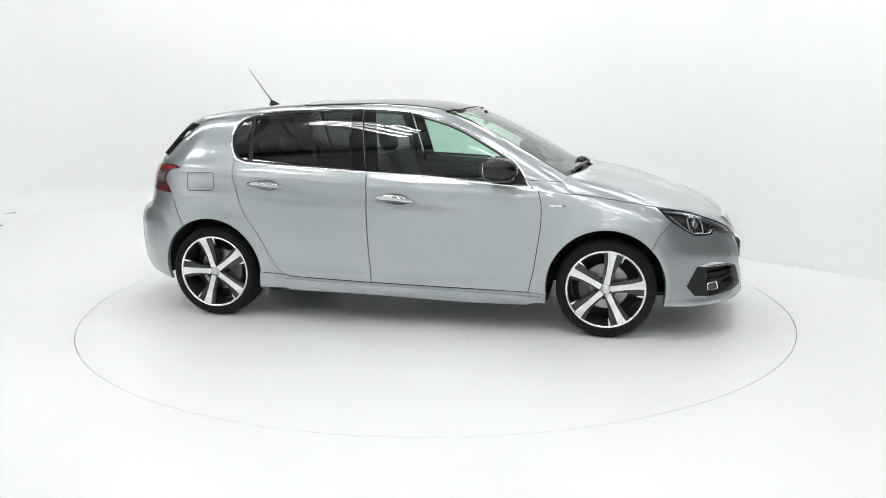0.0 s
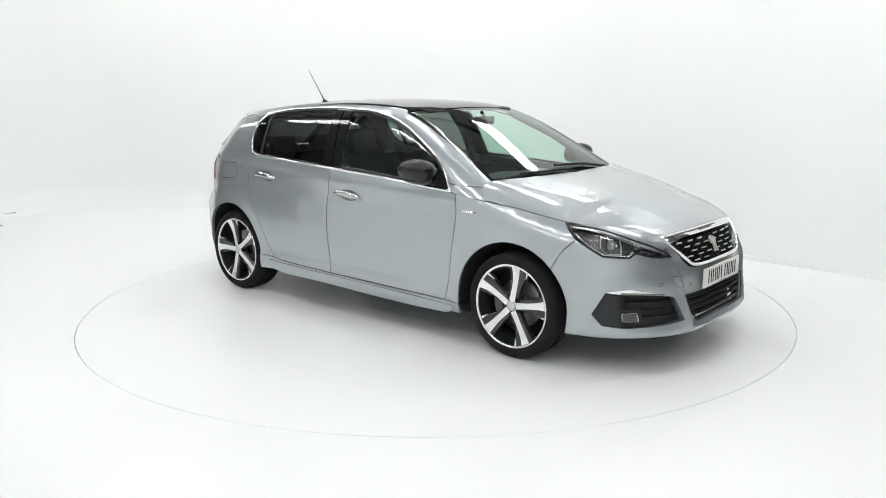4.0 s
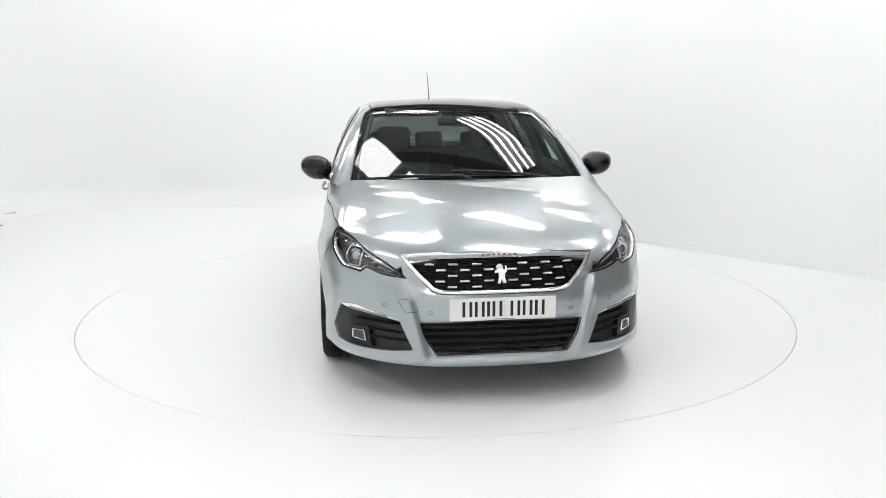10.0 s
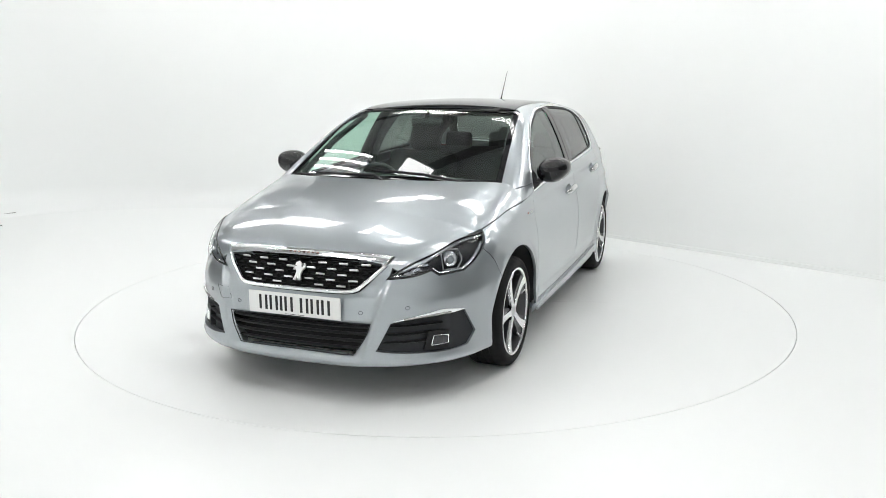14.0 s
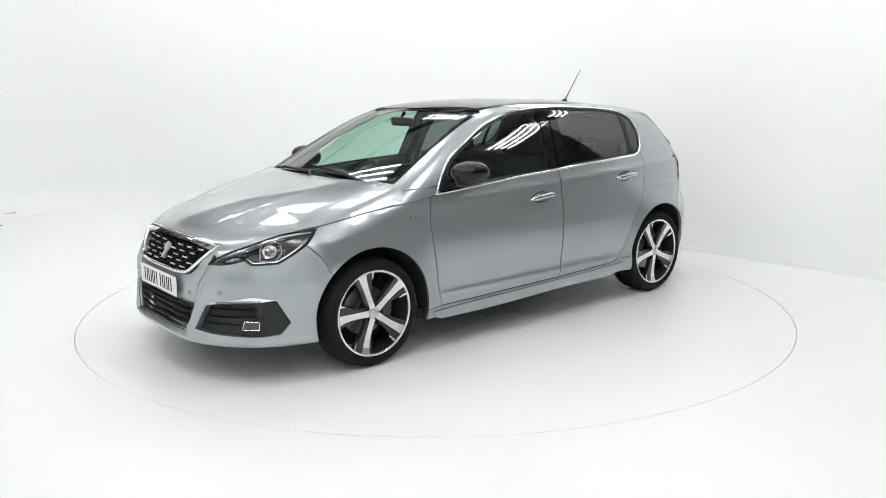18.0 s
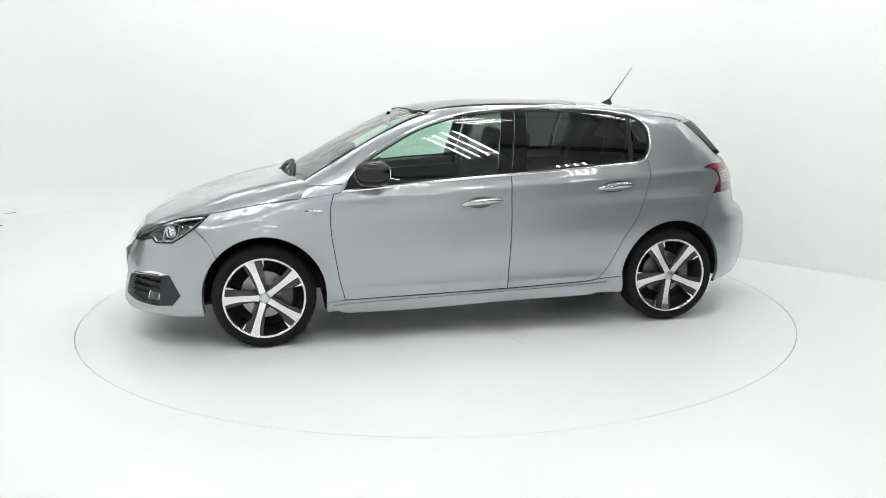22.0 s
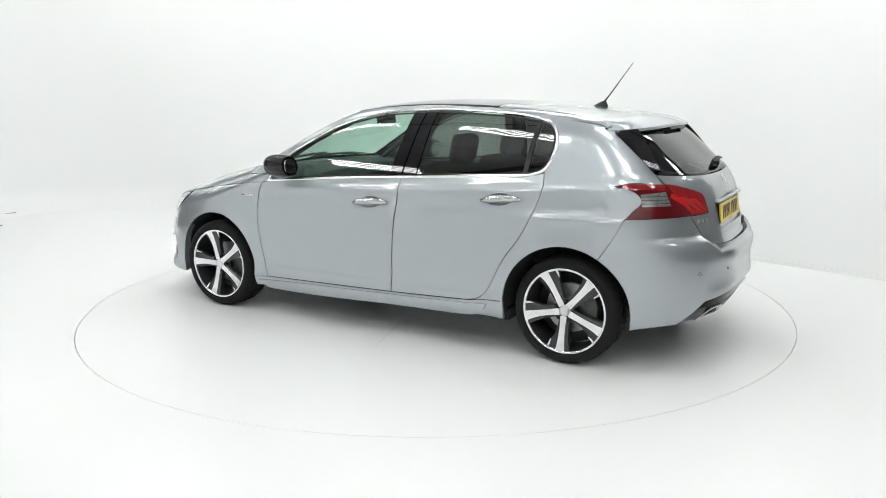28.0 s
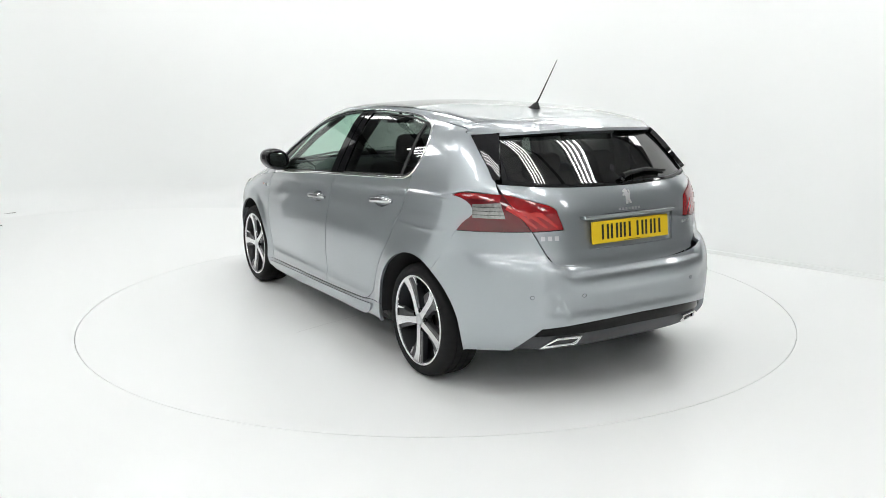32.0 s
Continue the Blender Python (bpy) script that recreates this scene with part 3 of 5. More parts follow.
def press_front(p):
    z, y = p[:, 2], np.abs(p[:, 1])
    lip = .010 * np.exp(-((z - .225) / .018) ** 2)
    # the pressed blade between the grilles
    blade = .014 * np.exp(-((y - (.43 + .32 * np.clip(z - .27, 0, .3))) / .035) ** 2) * np.clip((.50 - z) / .1, 0, 1) * np.clip((z - .22) / .05, 0, 1)
    # the flank of the nose stands proud of the plate's field: a crease from the lamp to the lower intake's corner
    line = .365 + .10 * np.clip((z - .26) / .36, 0, 1.1)
    step = np.clip((line - y) / .022 + .5, 0, 1)
    field = step * step * (3 - 2 * step) * np.clip((.64 - z) / .04, 0, 1) * np.clip((z - .235) / .02, 0, 1)
    ridge = np.exp(-((y - line - .018) / .018) ** 2) * np.clip((.66 - z) / .05, 0, 1) * np.clip((z - .22) / .03, 0, 1)
    notch = np.exp(-((y - line - .16) / .075) ** 2) * np.clip((.64 - z) / .05, 0, 1) * np.clip((z - .46) / .06, 0, 1)
    return lip + .5 * blade - .017 * field + .010 * ridge - .003 * notch


def press_rear(p):
    z, y = p[:, 2], np.abs(p[:, 1])
    top_edge = .645 + .075 * np.clip((y - .42) / .10, 0, 1) ** 2 * (3 - 2 * np.clip((y - .42) / .10, 0, 1))
    shelf = .022 / (1 + np.exp((z - top_edge) / .004)) * np.clip((.80 - y) / .25, 0, 1)
    dish = np.clip((.56 - y) / .06, 0, 1) / (1 + np.exp((z - .565) / .012)) / (1 + np.exp((.45 - z) / .012))
    return shelf - .012 * dish


def build_body(car):
    top, rear, low = dlo_side()
    LR = (1, -1)
    # doors
    bseam = [(-.222, .996), (-.203, .62), (-.184, .291)]
    fseam = [(.882, .913), (.904, .818), (.904, .684), (.885, .545), (.863, .402), (.833, .272)]
    rseam = [(-.184, .291), (-.60, .304), (-.732, .311), (-.804, .336), (-.857, .396), (-.955, .577), (-1.062, .733), (-1.149, .955), (-1.150, 1.064)]
    doors_f = panel("front_door", run(fseam, [(.833, .272), (-.184, .291)], bseam[::-1], [(-.222, .996), (.219, .970), (.573, .943), (.841, .923)], [(.841, .923), (.882, .913)]),
                    SIDE, lower_body, PAINT, car, sides=LR, holes=[grip_cup(*GRIPS[0])], step=.022)
    doors_r = panel("rear_door", run(bseam, rseam, [(-1.150, 1.064), (-1.068, 1.043)], [(-1.068, 1.043), (-.642, 1.019), (-.222, .996)]), SIDE, lower_body, PAINT, car, sides=LR, holes=[grip_cup(*GRIPS[1])], step=.022)
    # front wing
    hood_seam = [(.882, .913), (1.081, .890), (1.272, .866), (1.44, .838), (1.593, .812)]
    panel("front_wing", run(hood_seam, [(1.593, .812), (1.64, .77), (1.685, .728)], [(1.685, .728), (1.62, .655), (1.572, .560)],
                            arc(1.305, .316, .362, 42.5, 188.5), [(.947, .263), (.833, .272)], fseam[::-1]), SIDE, lower_body, PAINT, car, sides=LR, gap=.0018)
    # sill and the blade that stands proud of it
    panel("sill", run([(.947, .263), (.833, .271), (.404, .278), (-.184, .290), (-.60, .303), (-.732, .310), (-.80, .320), (-.955, .33)], [(-.955, .33), (-.955, .222)],
                      [(-.955, .222), (-.664, .224), (-.196, .218), (.404, .197), (.945, .199)], [(.945, .199), (.947, .263)]),
          SIDE, lower_body, PAINT, car, sides=LR)
    panel("sill_blade", run([(.912, .246), (.60, .258), (.20, .267), (-.30, .279), (-.70, .291), (-.845, .299)], [(-.845, .299), (-.825, .262), (-.775, .232)], [(-.775, .232), (-.664, .221), (-.196, .215), (.404, .194), (.82, .194)],
                            [(.82, .194), (.868, .208), (.912, .246)]), SIDE, lower_body, PAINT, car, "silver blade along the sill", sides=LR, gap=0, lift=.013, depth=.016)
    # rear quarter
    lampc = [(-1.615, .838), (-1.65, .87), (-1.69, .91), (-1.688, .95), (-1.655, .982), (-1.60, 1.0), (-1.545, 1.008)]
    panel("rear_quarter", run([(-.958, .222), (-.953, .33)], arc(-1.31, .316, .362, 4, 122), [(-1.502, .623), (-1.569, .738), (-1.615, .838)], lampc,
                              [(-1.545, 1.008), (-1.62, 1.026), (-1.70, 1.024), (-1.77, 1.012)], [(-1.77, 1.012), (-1.724, 1.069)], [(-1.724, 1.069), (-1.60, 1.185), (-1.462, 1.303)],
                              [(-1.462, 1.303), (-1.25, 1.344), (-1.032, 1.362)], rear[:-1] + [(-1.085, 1.050)], [(-1.085, 1.050), (-1.150, 1.064)], rseam[::-1][:6] + [(-.765, .319), (-.735, .3115)], [(-.735, .3115), (-.80, .3205), (-.958, .331)]),
          SIDE, cabin, PAINT, car, sides=LR, gap=0.001, step=.02)
    # roof rail and windscreen pillar
    outer = skin_pts([(.806, .968)] + top[1:], cabin)
    foot = skin_pts([(1.043, .955), (.93, .962), (.806, .968)], cabin)
    panel("pillar_foot", run([(.841, .923), (.882, .9125)], [(.882, .9125), (1.081, .8895)], [(1.081, .8895), (1.058, .93), (1.043, .955)], [(1.043, .955), (.93, .962), (.806, .968)], [(.806, .968), (.841, .923)]),
          SIDE, cabin, PAINT, car, sides=LR, gap=0.0006, step=.02)
    outer2 = skin_pts([(-1.032, 1.362), (-1.25, 1.344), (-1.462, 1.303)], cabin)
    base = skin_pts([(1.081, .890), (.882, .913)], lower_body)
    screen_side = [(1.052, .712), (.90, .690), (.60, .645), (.40, .615), (.262, .592)]
    panel("roof_rail", run([(p[0], p[1]) for p in foot], [(p[0], p[1]) for p in outer], [(p[0], p[1]) for p in outer2],
                           [(outer2[-1][0], outer2[-1][1]), (-1.42, .555)], [(-1.42, .555), (-.4, .558), (.24, .556)], [(.24, .556), (.262, .592)], screen_side[::-1], [(1.052, .712), (1.036, .778)], [(1.036, .778), (foot[0][0], foot[0][1])]),
          TOP, cabin, PAINT, car, sides=LR, gap=0.0008, depth=.012)
    gut = run([(-1.10, 1.372), (-1.25, 1.360), (-1.40, 1.334), (-1.466, 1.316)], [(-1.466, 1.316), (-1.470, 1.285)], [(-1.470, 1.285), (-1.25, 1.325), (-1.10, 1.342)], [(-1.10, 1.342), (-1.10, 1.372)])
    panel("roof_gutter", gut, SIDE, cabin, PAINT, car, sides=LR, gap=0, depth=0, lift=-.006)
    # roof
    half = run([(-.74, 0), (-.74, .50)], [(-.74, .50), (-.74, .555)], [(-.74, .555), (-1.42, .555)], [(-1.42, .555), (-1.46, .3), (-1.47, 0)], closed=False)
    panel("roof", np.vstack([half, (half[::-1] * (1, -1))[1:-1]]), TOP, cabin, PAINT, car)
    half = run([(.335, 0), (.315, .35), (.262, .555)], [(.262, .555), (-.73, .555)], [(-.73, .555), (-.735, 0)], closed=False)
    panel("glass_roof", np.vstack([half, (half[::-1] * (1, -1))[1:-1]]), TOP, cabin, GLOSS, car, "gloss black panoramic glass roof", lift=-.002)
    # windscreen
    half = run([(.342, 0), (.322, .35), (.266, .590)], screen_side[::-1], [(1.052, .712), (1.12, .40), (1.145, 0)], closed=False)
    whole = np.vstack([half, (half[::-1] * (1, -1))[1:-1]])
    ins = shrink(whole, .035)
    ws = panel("windscreen", ins, TOP, cabin, SCREEN, car, "tinted laminated windscreen", gap=0, depth=0, lift=-.004)[0]
    panel("screen_border", whole, TOP, cabin, GLOSS, ws, "black printed glass border", holes=[ins], lift=-.004, depth=.006)
    # bonnet
    seam3 = skin_pts(hood_seam[1:], lower_body)
    lampt = [(1.767, .718), (1.930, .637), (2.013, .553), (2.040, .512)]
    half = run([(1.172, 0), (1.150, .40), (1.092, .64), (1.048, .735), (1.036, .778)], [(1.036, .778), (1.055, .825), (seam3[0][0], seam3[0][1])], [(p[0], p[1]) for p in seam3], [(seam3[-1][0], seam3[-1][1])] + lampt,
               [(2.040, .512), (2.058, .30), (2.066, 0)], closed=False)
    panel("bonnet", np.vstack([half, (half[::-1] * (1, -1))[1:-1]]), TOP, lower_body, PAINT, car, "silver bonnet with two raised creases", depth=.03, gap=.0025, step=.022)
    half = run([(.96, 0), (.95, .70)], [(.95, .70), (1.16, .70), (1.28, .4), (1.30, 0)], closed=False)
    panel("cowl", np.vstack([half, (half[::-1] * (1, -1))[1:-1]]), TOP, lower_body, TRIM, car, "black plastic wiper cowl", lift=-.05)
    # front bumper
    hl = at(NOSE, *HL)
    low_lip = at(NOSE, (2.16, .0, .190), (2.16, .289, .197), (2.12, .458, .203), (1.95, .711, .206), (1.80, .82, .208), (1.662, .86, .214))
    arch = [at(NOSE, tuple(on_skin(SIDE, lower_body, [x], [z])[0]))[0] for x, z in arc(1.305, .316, .362, -16, 42.5, 8)]
    wing = [at(NOSE, tuple(p))[0] for p in skin_pts([(1.572, .560), (1.62, .655), (1.685, .728)])]
    gr = at(NOSE, (2.03, .497, .727), (2.07, .435, .66), (2.12, .338, .572), (2.15, 0, .553))
    half = run([(p[0], p[1]) for p in low_lip], arch, wing, [wing[-1], hl[10], hl[9]], [hl[9], hl[8]], [hl[8], hl[7]], [hl[7], hl[6], hl[5]], [hl[5], hl[4]],
               [hl[4], gr[0]], [gr[0], gr[1], gr[2]], [gr[2], (gr[2][0] * .8, .556), gr[3]], closed=False)
    whole = np.vstack([half, (half[::-1] * (-1, 1))[1:-1]])
    lg = run(at(NOSE, (2.17, 0, .421), (2.14, .398, .411)), at(NOSE, (2.14, .398, .411), (2.155, .375, .345), (2.176, .322, .262)), at(NOSE, (2.176, .322, .262), (2.19, 0, .266)), closed=False)
    lower_grille = np.vstack([lg, (lg[::-1] * (-1, 1))[1:-1]])
    f = at(NOSE, (1.85, .776, .452), (1.79, .812, .333), (1.84, .790, .273), (1.95, .715, .262), (2.09, .545, .270), (2.135, .430, .284), (2.10, .492, .416))
    fog = run([f[0], f[1]], [f[1], f[2]], [f[2], f[3], f[4], f[5]], [f[5], f[6]], [f[6], (((f[6][0] + f[0][0]) / 2), .447), f[0]])

    panel("front_bumper", whole, NOSE, lower_body, PAINT, car, "silver front bumper with black intakes", holes=[lower_grille, fog, fog[::-1] * (-1, 1)], press=press_front, step=.012, depth=.045, gap=.0012)
    body = {"fog": fog, "lower_grille": lower_grille, "doors_f": doors_f, "doors_r": doors_r, "f": f, "gr": gr}
    # tail
    tl = at(TAIL, (-1.56, .790, 1.003), (-1.62, .761, 1.022), (-1.77, .638, 1.018), (-1.82, .588, 1.006), (-1.91, .463, .966), (-1.93, .432, .942), (-1.96, .409, .852), (-1.90, .554, .845),
            (-1.62, .809, .838), (-1.65, .790, .88), (-1.69, .765, .92), (-1.68, .762, .958), (-1.63, .776, .990))
    body["tl"] = tl
    seam = [tl[2], tl[7]]
    gate_low = at(TAIL, (-1.955, .508, .735), (-1.99, .470, .690), (-2.04, .20, .672), (-2.05, 0, .669))
    gl = at(TAIL, (-1.724, .643, 1.066), (-1.89, .346, 1.048), (-1.91, 0, 1.040))
    half = run([gl[0], gl[1], gl[2]][::-1], [gl[0], tl[2]], [tl[2], tl[3], tl[4], tl[5]], [tl[5], tl[6]], [tl[6], tl[7]], [tl[7], gate_low[0]], [gate_low[0], gate_low[1]], gate_low[1:], closed=False)
    whole = np.vstack([half, (half[::-1] * (-1, 1))[1:-1]])
    rec = run(at(TAIL, (-1.97, 0, .912), (-1.97, .315, .905)), at(TAIL, (-1.97, .315, .905), (-2.0, .278, .752)), at(TAIL, (-2.0, .278, .752), (-2.0, 0, .750)), closed=False)
    rec = np.vstack([rec, (rec[::-1] * (-1, 1))[1:-1]])
    gate = panel("tailgate", whole, TAIL, lower_body, PAINT, car, "silver tailgate with a recessed plate holder", holes=[rec], step=.02,
                 press=lambda p: -.020 * np.clip((.742 - p[:, 2]) / .035, 0, 1) ** 1.5)[0]
    panel("plate_recess", shrink(rec, -.008), TAIL, lower_body, PAINT, gate, lift=-.018, gap=0, depth=.0)
    body["gate"] = gate
    # rear glass
    rg = at(TAIL, (-1.56, 0, 1.325), (-1.53, .45, 1.318), (-1.48, .615, 1.298))
    half = run([rg[0], rg[1], rg[2]], [rg[2], (tl[0][0] * 0 + TAIL.flat((-1.60, .632, 1.19))[0], 1.19), gl[0]], [gl[0], gl[1], gl[2]], closed=False)
    whole = np.vstack([half, (half[::-1] * (-1, 1))[1:-1]])
    ih = run(at(TAIL, (-1.62, 0, 1.285), (-1.60, .40, 1.280), (-1.56, .52, 1.270)), at(TAIL, (-1.56, .52, 1.270), (-1.73, .565, 1.085)), at(TAIL, (-1.73, .565, 1.085), (-1.84, .40, 1.066), (-1.89, 0, 1.056)), closed=False)
    ins = np.vstack([ih, (ih[::-1] * (-1, 1))[1:-1]])
    rw = panel("rear_window", ins, TAIL, cabin, REAR_GLASS, car, "dark privacy-glass rear window", gap=0, depth=0, lift=-.004)[0]
    panel("window_border", whole, TAIL, cabin, GLOSS, rw, "gloss black glass border", holes=[ins], lift=-.003, depth=.006)
    # proud gloss wings beside the rear glass
    def press_wing(p):
        y, z = np.abs(p[:, 1]), p[:, 2]
        inner, outer = .514 + .524 * (1.285 - z), .624 + .17 * (1.297 - z)
        return .024 * np.clip((outer - y) / (outer - inner), 0, 1)
    wq = run(at(TAIL, (-1.465, .617, 1.290), (-1.60, .640, 1.19), (-1.715, .656, 1.078)), at(TAIL, (-1.715, .656, 1.078), (-1.733, .626, 1.076)), at(TAIL, (-1.733, .626, 1.076), (-1.64, .566, 1.185), (-1.567, .516, 1.283)),
             at(TAIL, (-1.567, .516, 1.283), (-1.465, .617, 1.290)))
    panel("glass_wing", wq, TAIL, cabin, GLOSS, rw, "gloss black wing beside the glass", sides=LR, gap=0, lift=.002, depth=.024, step=.02, press=press_wing)
    # rear bumper
    arch = [at(TAIL, tuple(on_skin(SIDE, lower_body, [x], [z])[0]))[0] for x, z in arc(-1.31, .316, .362, 122, 194, 8)]
    qs = [at(TAIL, tuple(p))[0] for p in skin_pts([(-1.615, .836), (-1.569, .738), (-1.502, .623)])]
    df = at(TAIL, (-1.87, .645, .268), (-1.98, .546, .388), (-2.06, .30, .412), (-2.08, 0, .418))
    half = run(gate_low[::-1], [gate_low[0], tl[7]], [tl[7], tl[8]], [tl[8], qs[0]], qs, arch, [arch[-1], at(TAIL, (-1.70, .79, .240))[0], df[0]], [df[0], df[1]], df[1:], closed=False)
    whole = np.vstack([half, (half[::-1] * (-1, 1))[1:-1]])

    panel("rear_bumper", whole, TAIL, lower_body, PAINT, car, press=press_rear, step=.013, depth=.02, gap=.0014)
    bb = at(TAIL, (-1.90, .625, .255), (-1.97, .45, .262), (-2.0, 0, .262))
    half = run(df[::-1][:-1], [df[1], df[0]], [df[0], bb[0]], [bb[0], bb[1], bb[2]], closed=False)
    panel("diffuser", np.vstack([half, (half[::-1] * (-1, 1))[1:-1]]), TAIL, lower_body, VALANCE, car, "dark grey lower valance", lift=-.012)
    band = run(df[::-1][:-1], [df[1], (df[1][0] + .03, .335)], [(df[1][0] + .03, .335), (.3, .342), (0, .346)], closed=False)
    panel("diffuser_band", np.vstack([band, (band[::-1] * (-1, 1))[1:-1]]), TAIL, lower_body, BAND, car, "gloss black bumper band", lift=-.004)
    return body


def ellipse(cx, cz, a, b, n=28, tilt=0.0):
    c, s = math.cos(tilt), math.sin(tilt)
    return np.array([(cx + a * math.cos(t) * c - b * math.sin(t) * s, cz + a * math.cos(t) * s + b * math.sin(t) * c)
                     for t in (2 * math.pi * i / n for i in range(n))])


def build_windows(car, body):
    top, rear, low = dlo_side()
    LR = (1, -1)
    upper = spline(sorted(top + [(-1.134, 1.329), (-1.187, 1.252)]))
    lower = spline(sorted(low + [(-1.14, 1.074), (-1.181, 1.149)]))
    df, dr = body["doors_f"], body["doors_r"]
    ring = run(top, rear, low)

    def pane(x0b, x1b, x0t, x1t, d=.013):
        """The pane between two leaning uprights; b: x at the sill, t: x at the head."""
        lo_x = np.linspace(x0b, x1b, 12)
        hi_x = np.linspace(x1t, x0t, 16)
        a = [(x, float(lower(x)) + d) for x in lo_x]
        b = [(x, float(upper(x)) - d) for x in hi_x]
        return np.array(run(a, [a[-1], b[0]], b, [b[-1], a[0]]))
    panel("window_glass", pane(.62, -.128, .335, -.205), SIDE, cabin, SIDE_GLASS, df, "green-tinted door glass", sides=LR, gap=0, depth=0, lift=-.006)
    # the glass that runs forward to the mirror
    fr = run([(.62, float(lower(.62)) + .013), (.78, float(lower(.78)) + .012)], [(.78, .943), (.69, 1.07), (.50, 1.20), (.335, float(upper(.335)) - .013)], [(.335, float(upper(.335)) - .013), (.62, float(lower(.62)) + .013)])
    panel("window_glass", fr, SIDE, cabin, SIDE_GLASS, df, sides=LR, gap=0, depth=0, lift=-.006)
    sail = run([(.66, float(lower(.66)) + .010), (.825, .932)], [(.825, .932), (.745, 1.04)], [(.745, 1.04), (.70, 1.0), (.66, float(lower(.66)) + .010)])
    panel("mirror_sail", sail, SIDE, cabin, TRIM, df, "black plastic mirror foot", sides=LR, gap=0, lift=-.002)
    panel("pillar_trim", pane(-.128, -.220, -.205, -.292, .006), SIDE, cabin, GLOSS, df, "gloss black pillar trim", sides=LR, lift=-.001)
    panel("pillar_trim", pane(-.224, -.325, -.296, -.372, .006), SIDE, cabin, GLOSS, dr, "gloss black pillar trim", sides=LR, lift=-.001)
    panel("window_glass", pane(-.325, -1.015, -.372, -1.045), SIDE, cabin, PRIVACY, dr, "dark privacy glass", sides=LR, gap=0, depth=0, lift=-.006)
    panel("window_bar", pane(-1.015, -1.045, -1.045, -1.07, .010), SIDE, cabin, TRIM, dr, "black window divider", sides=LR, gap=0, lift=-.003)
    q = shrink(run([(-1.045, 1.045), (-1.075, 1.047), (-1.138, 1.080)], [(-1.138, 1.080), (-1.178, 1.149), (-1.184, 1.252), (-1.132, 1.327), (-1.07, 1.353)], [(-1.07, 1.353), (-1.045, 1.045)]), .010)
    panel("quarter_glass", q, SIDE, cabin, PRIVACY, car, "dark quarter glass", sides=LR, gap=0, depth=0, lift=-.006)
    strip("window_surround", shrink(ring, .003), SIDE, cabin, CHROME, car, width=.015, thick=.005, sides=LR, closed=True, label="bright chrome window surround")
    strip("window_seal", shrink(ring, .016), SIDE, cabin, TRIM, car, width=.012, thick=.003, sides=LR, closed=True, label="black rubber window seal", lift=-.004)
    # door cards shut the doors from within
    card = run([(.90, .22), (-.95, .22)], [(-.95, .22), (-.90, .40), (-1.12, .75), (-1.16, 1.0)], [(-1.16, 1.0), (.88, .90)], [(.88, .90), (.90, .22)])
    panel("door_lining", card, SIDE, lower_body, DASH, car, "dark moulded door lining", sides=LR, gap=0, lift=-.055, depth=.02, step=.06)


def build_handles(car, body):
    for doors, (a, b) in ((body["doors_f"], GRIPS[0]), (body["doors_r"], GRIPS[1])):
        mid = ((a[0] + b[0]) / 2 + .01, (a[1] + b[1]) / 2)
        for k, sg in enumerate((1, -1)):
            door = doors[k]
            t = math.atan2(b[1] - a[1], b[0] - a[0])
            # the scooped cup behind the grip
            def scoop(p):
                u, v = p[:, 0] - mid[0], p[:, 2] - mid[1] - .004
                c, s = math.cos(t), math.sin(t)
                r2 = ((u * c + v * s) / .078) ** 2 + ((v * c - u * s) / .031) ** 2
                return -.040 * np.clip(1 - r2, 0, 1) ** .5
            panel("handle_cup", grip_cup(a, b), SIDE, lower_body, PAINT, door, "scooped grip recess", gap=0, depth=0, sides=(sg,), step=.009, press=scoop)
            u = np.linspace(0, 1, 15)
            x, z = a[0] + (b[0] - a[0]) * u, a[1] + (b[1] - a[1]) * u + .006 * np.sin(np.pi * u)
            p = on_skin(SIDE, lower_body, x, z)
            n = skin_normal(lower_body, p)
            out = .012 + .020 * np.minimum(1, np.minimum(u, 1 - u) * 6)
            p = p + n * out[:, None]
            bm = bmesh.new()
            r = [.0150 * (0.55 + .45 * min(1, 5 * min(v, 1 - v))) for v in u]
            tube(bm, [tuple(q * (1, sg, 1)) for q in p], r, 12, flat=1.25)
            part("handle", bm, HANDLE, door, "satin chrome door handle", smooth=True)
            for e in (1, -2):
                bm = bmesh.new()
                q0 = p[e] * (1, sg, 1)
                q1 = (p[e] - n[e] * .034) * (1, sg, 1)
                tube(bm, [tuple(q0), tuple(q1)], .010, 8)
                part("handle_post", bm, HANDLE, door)


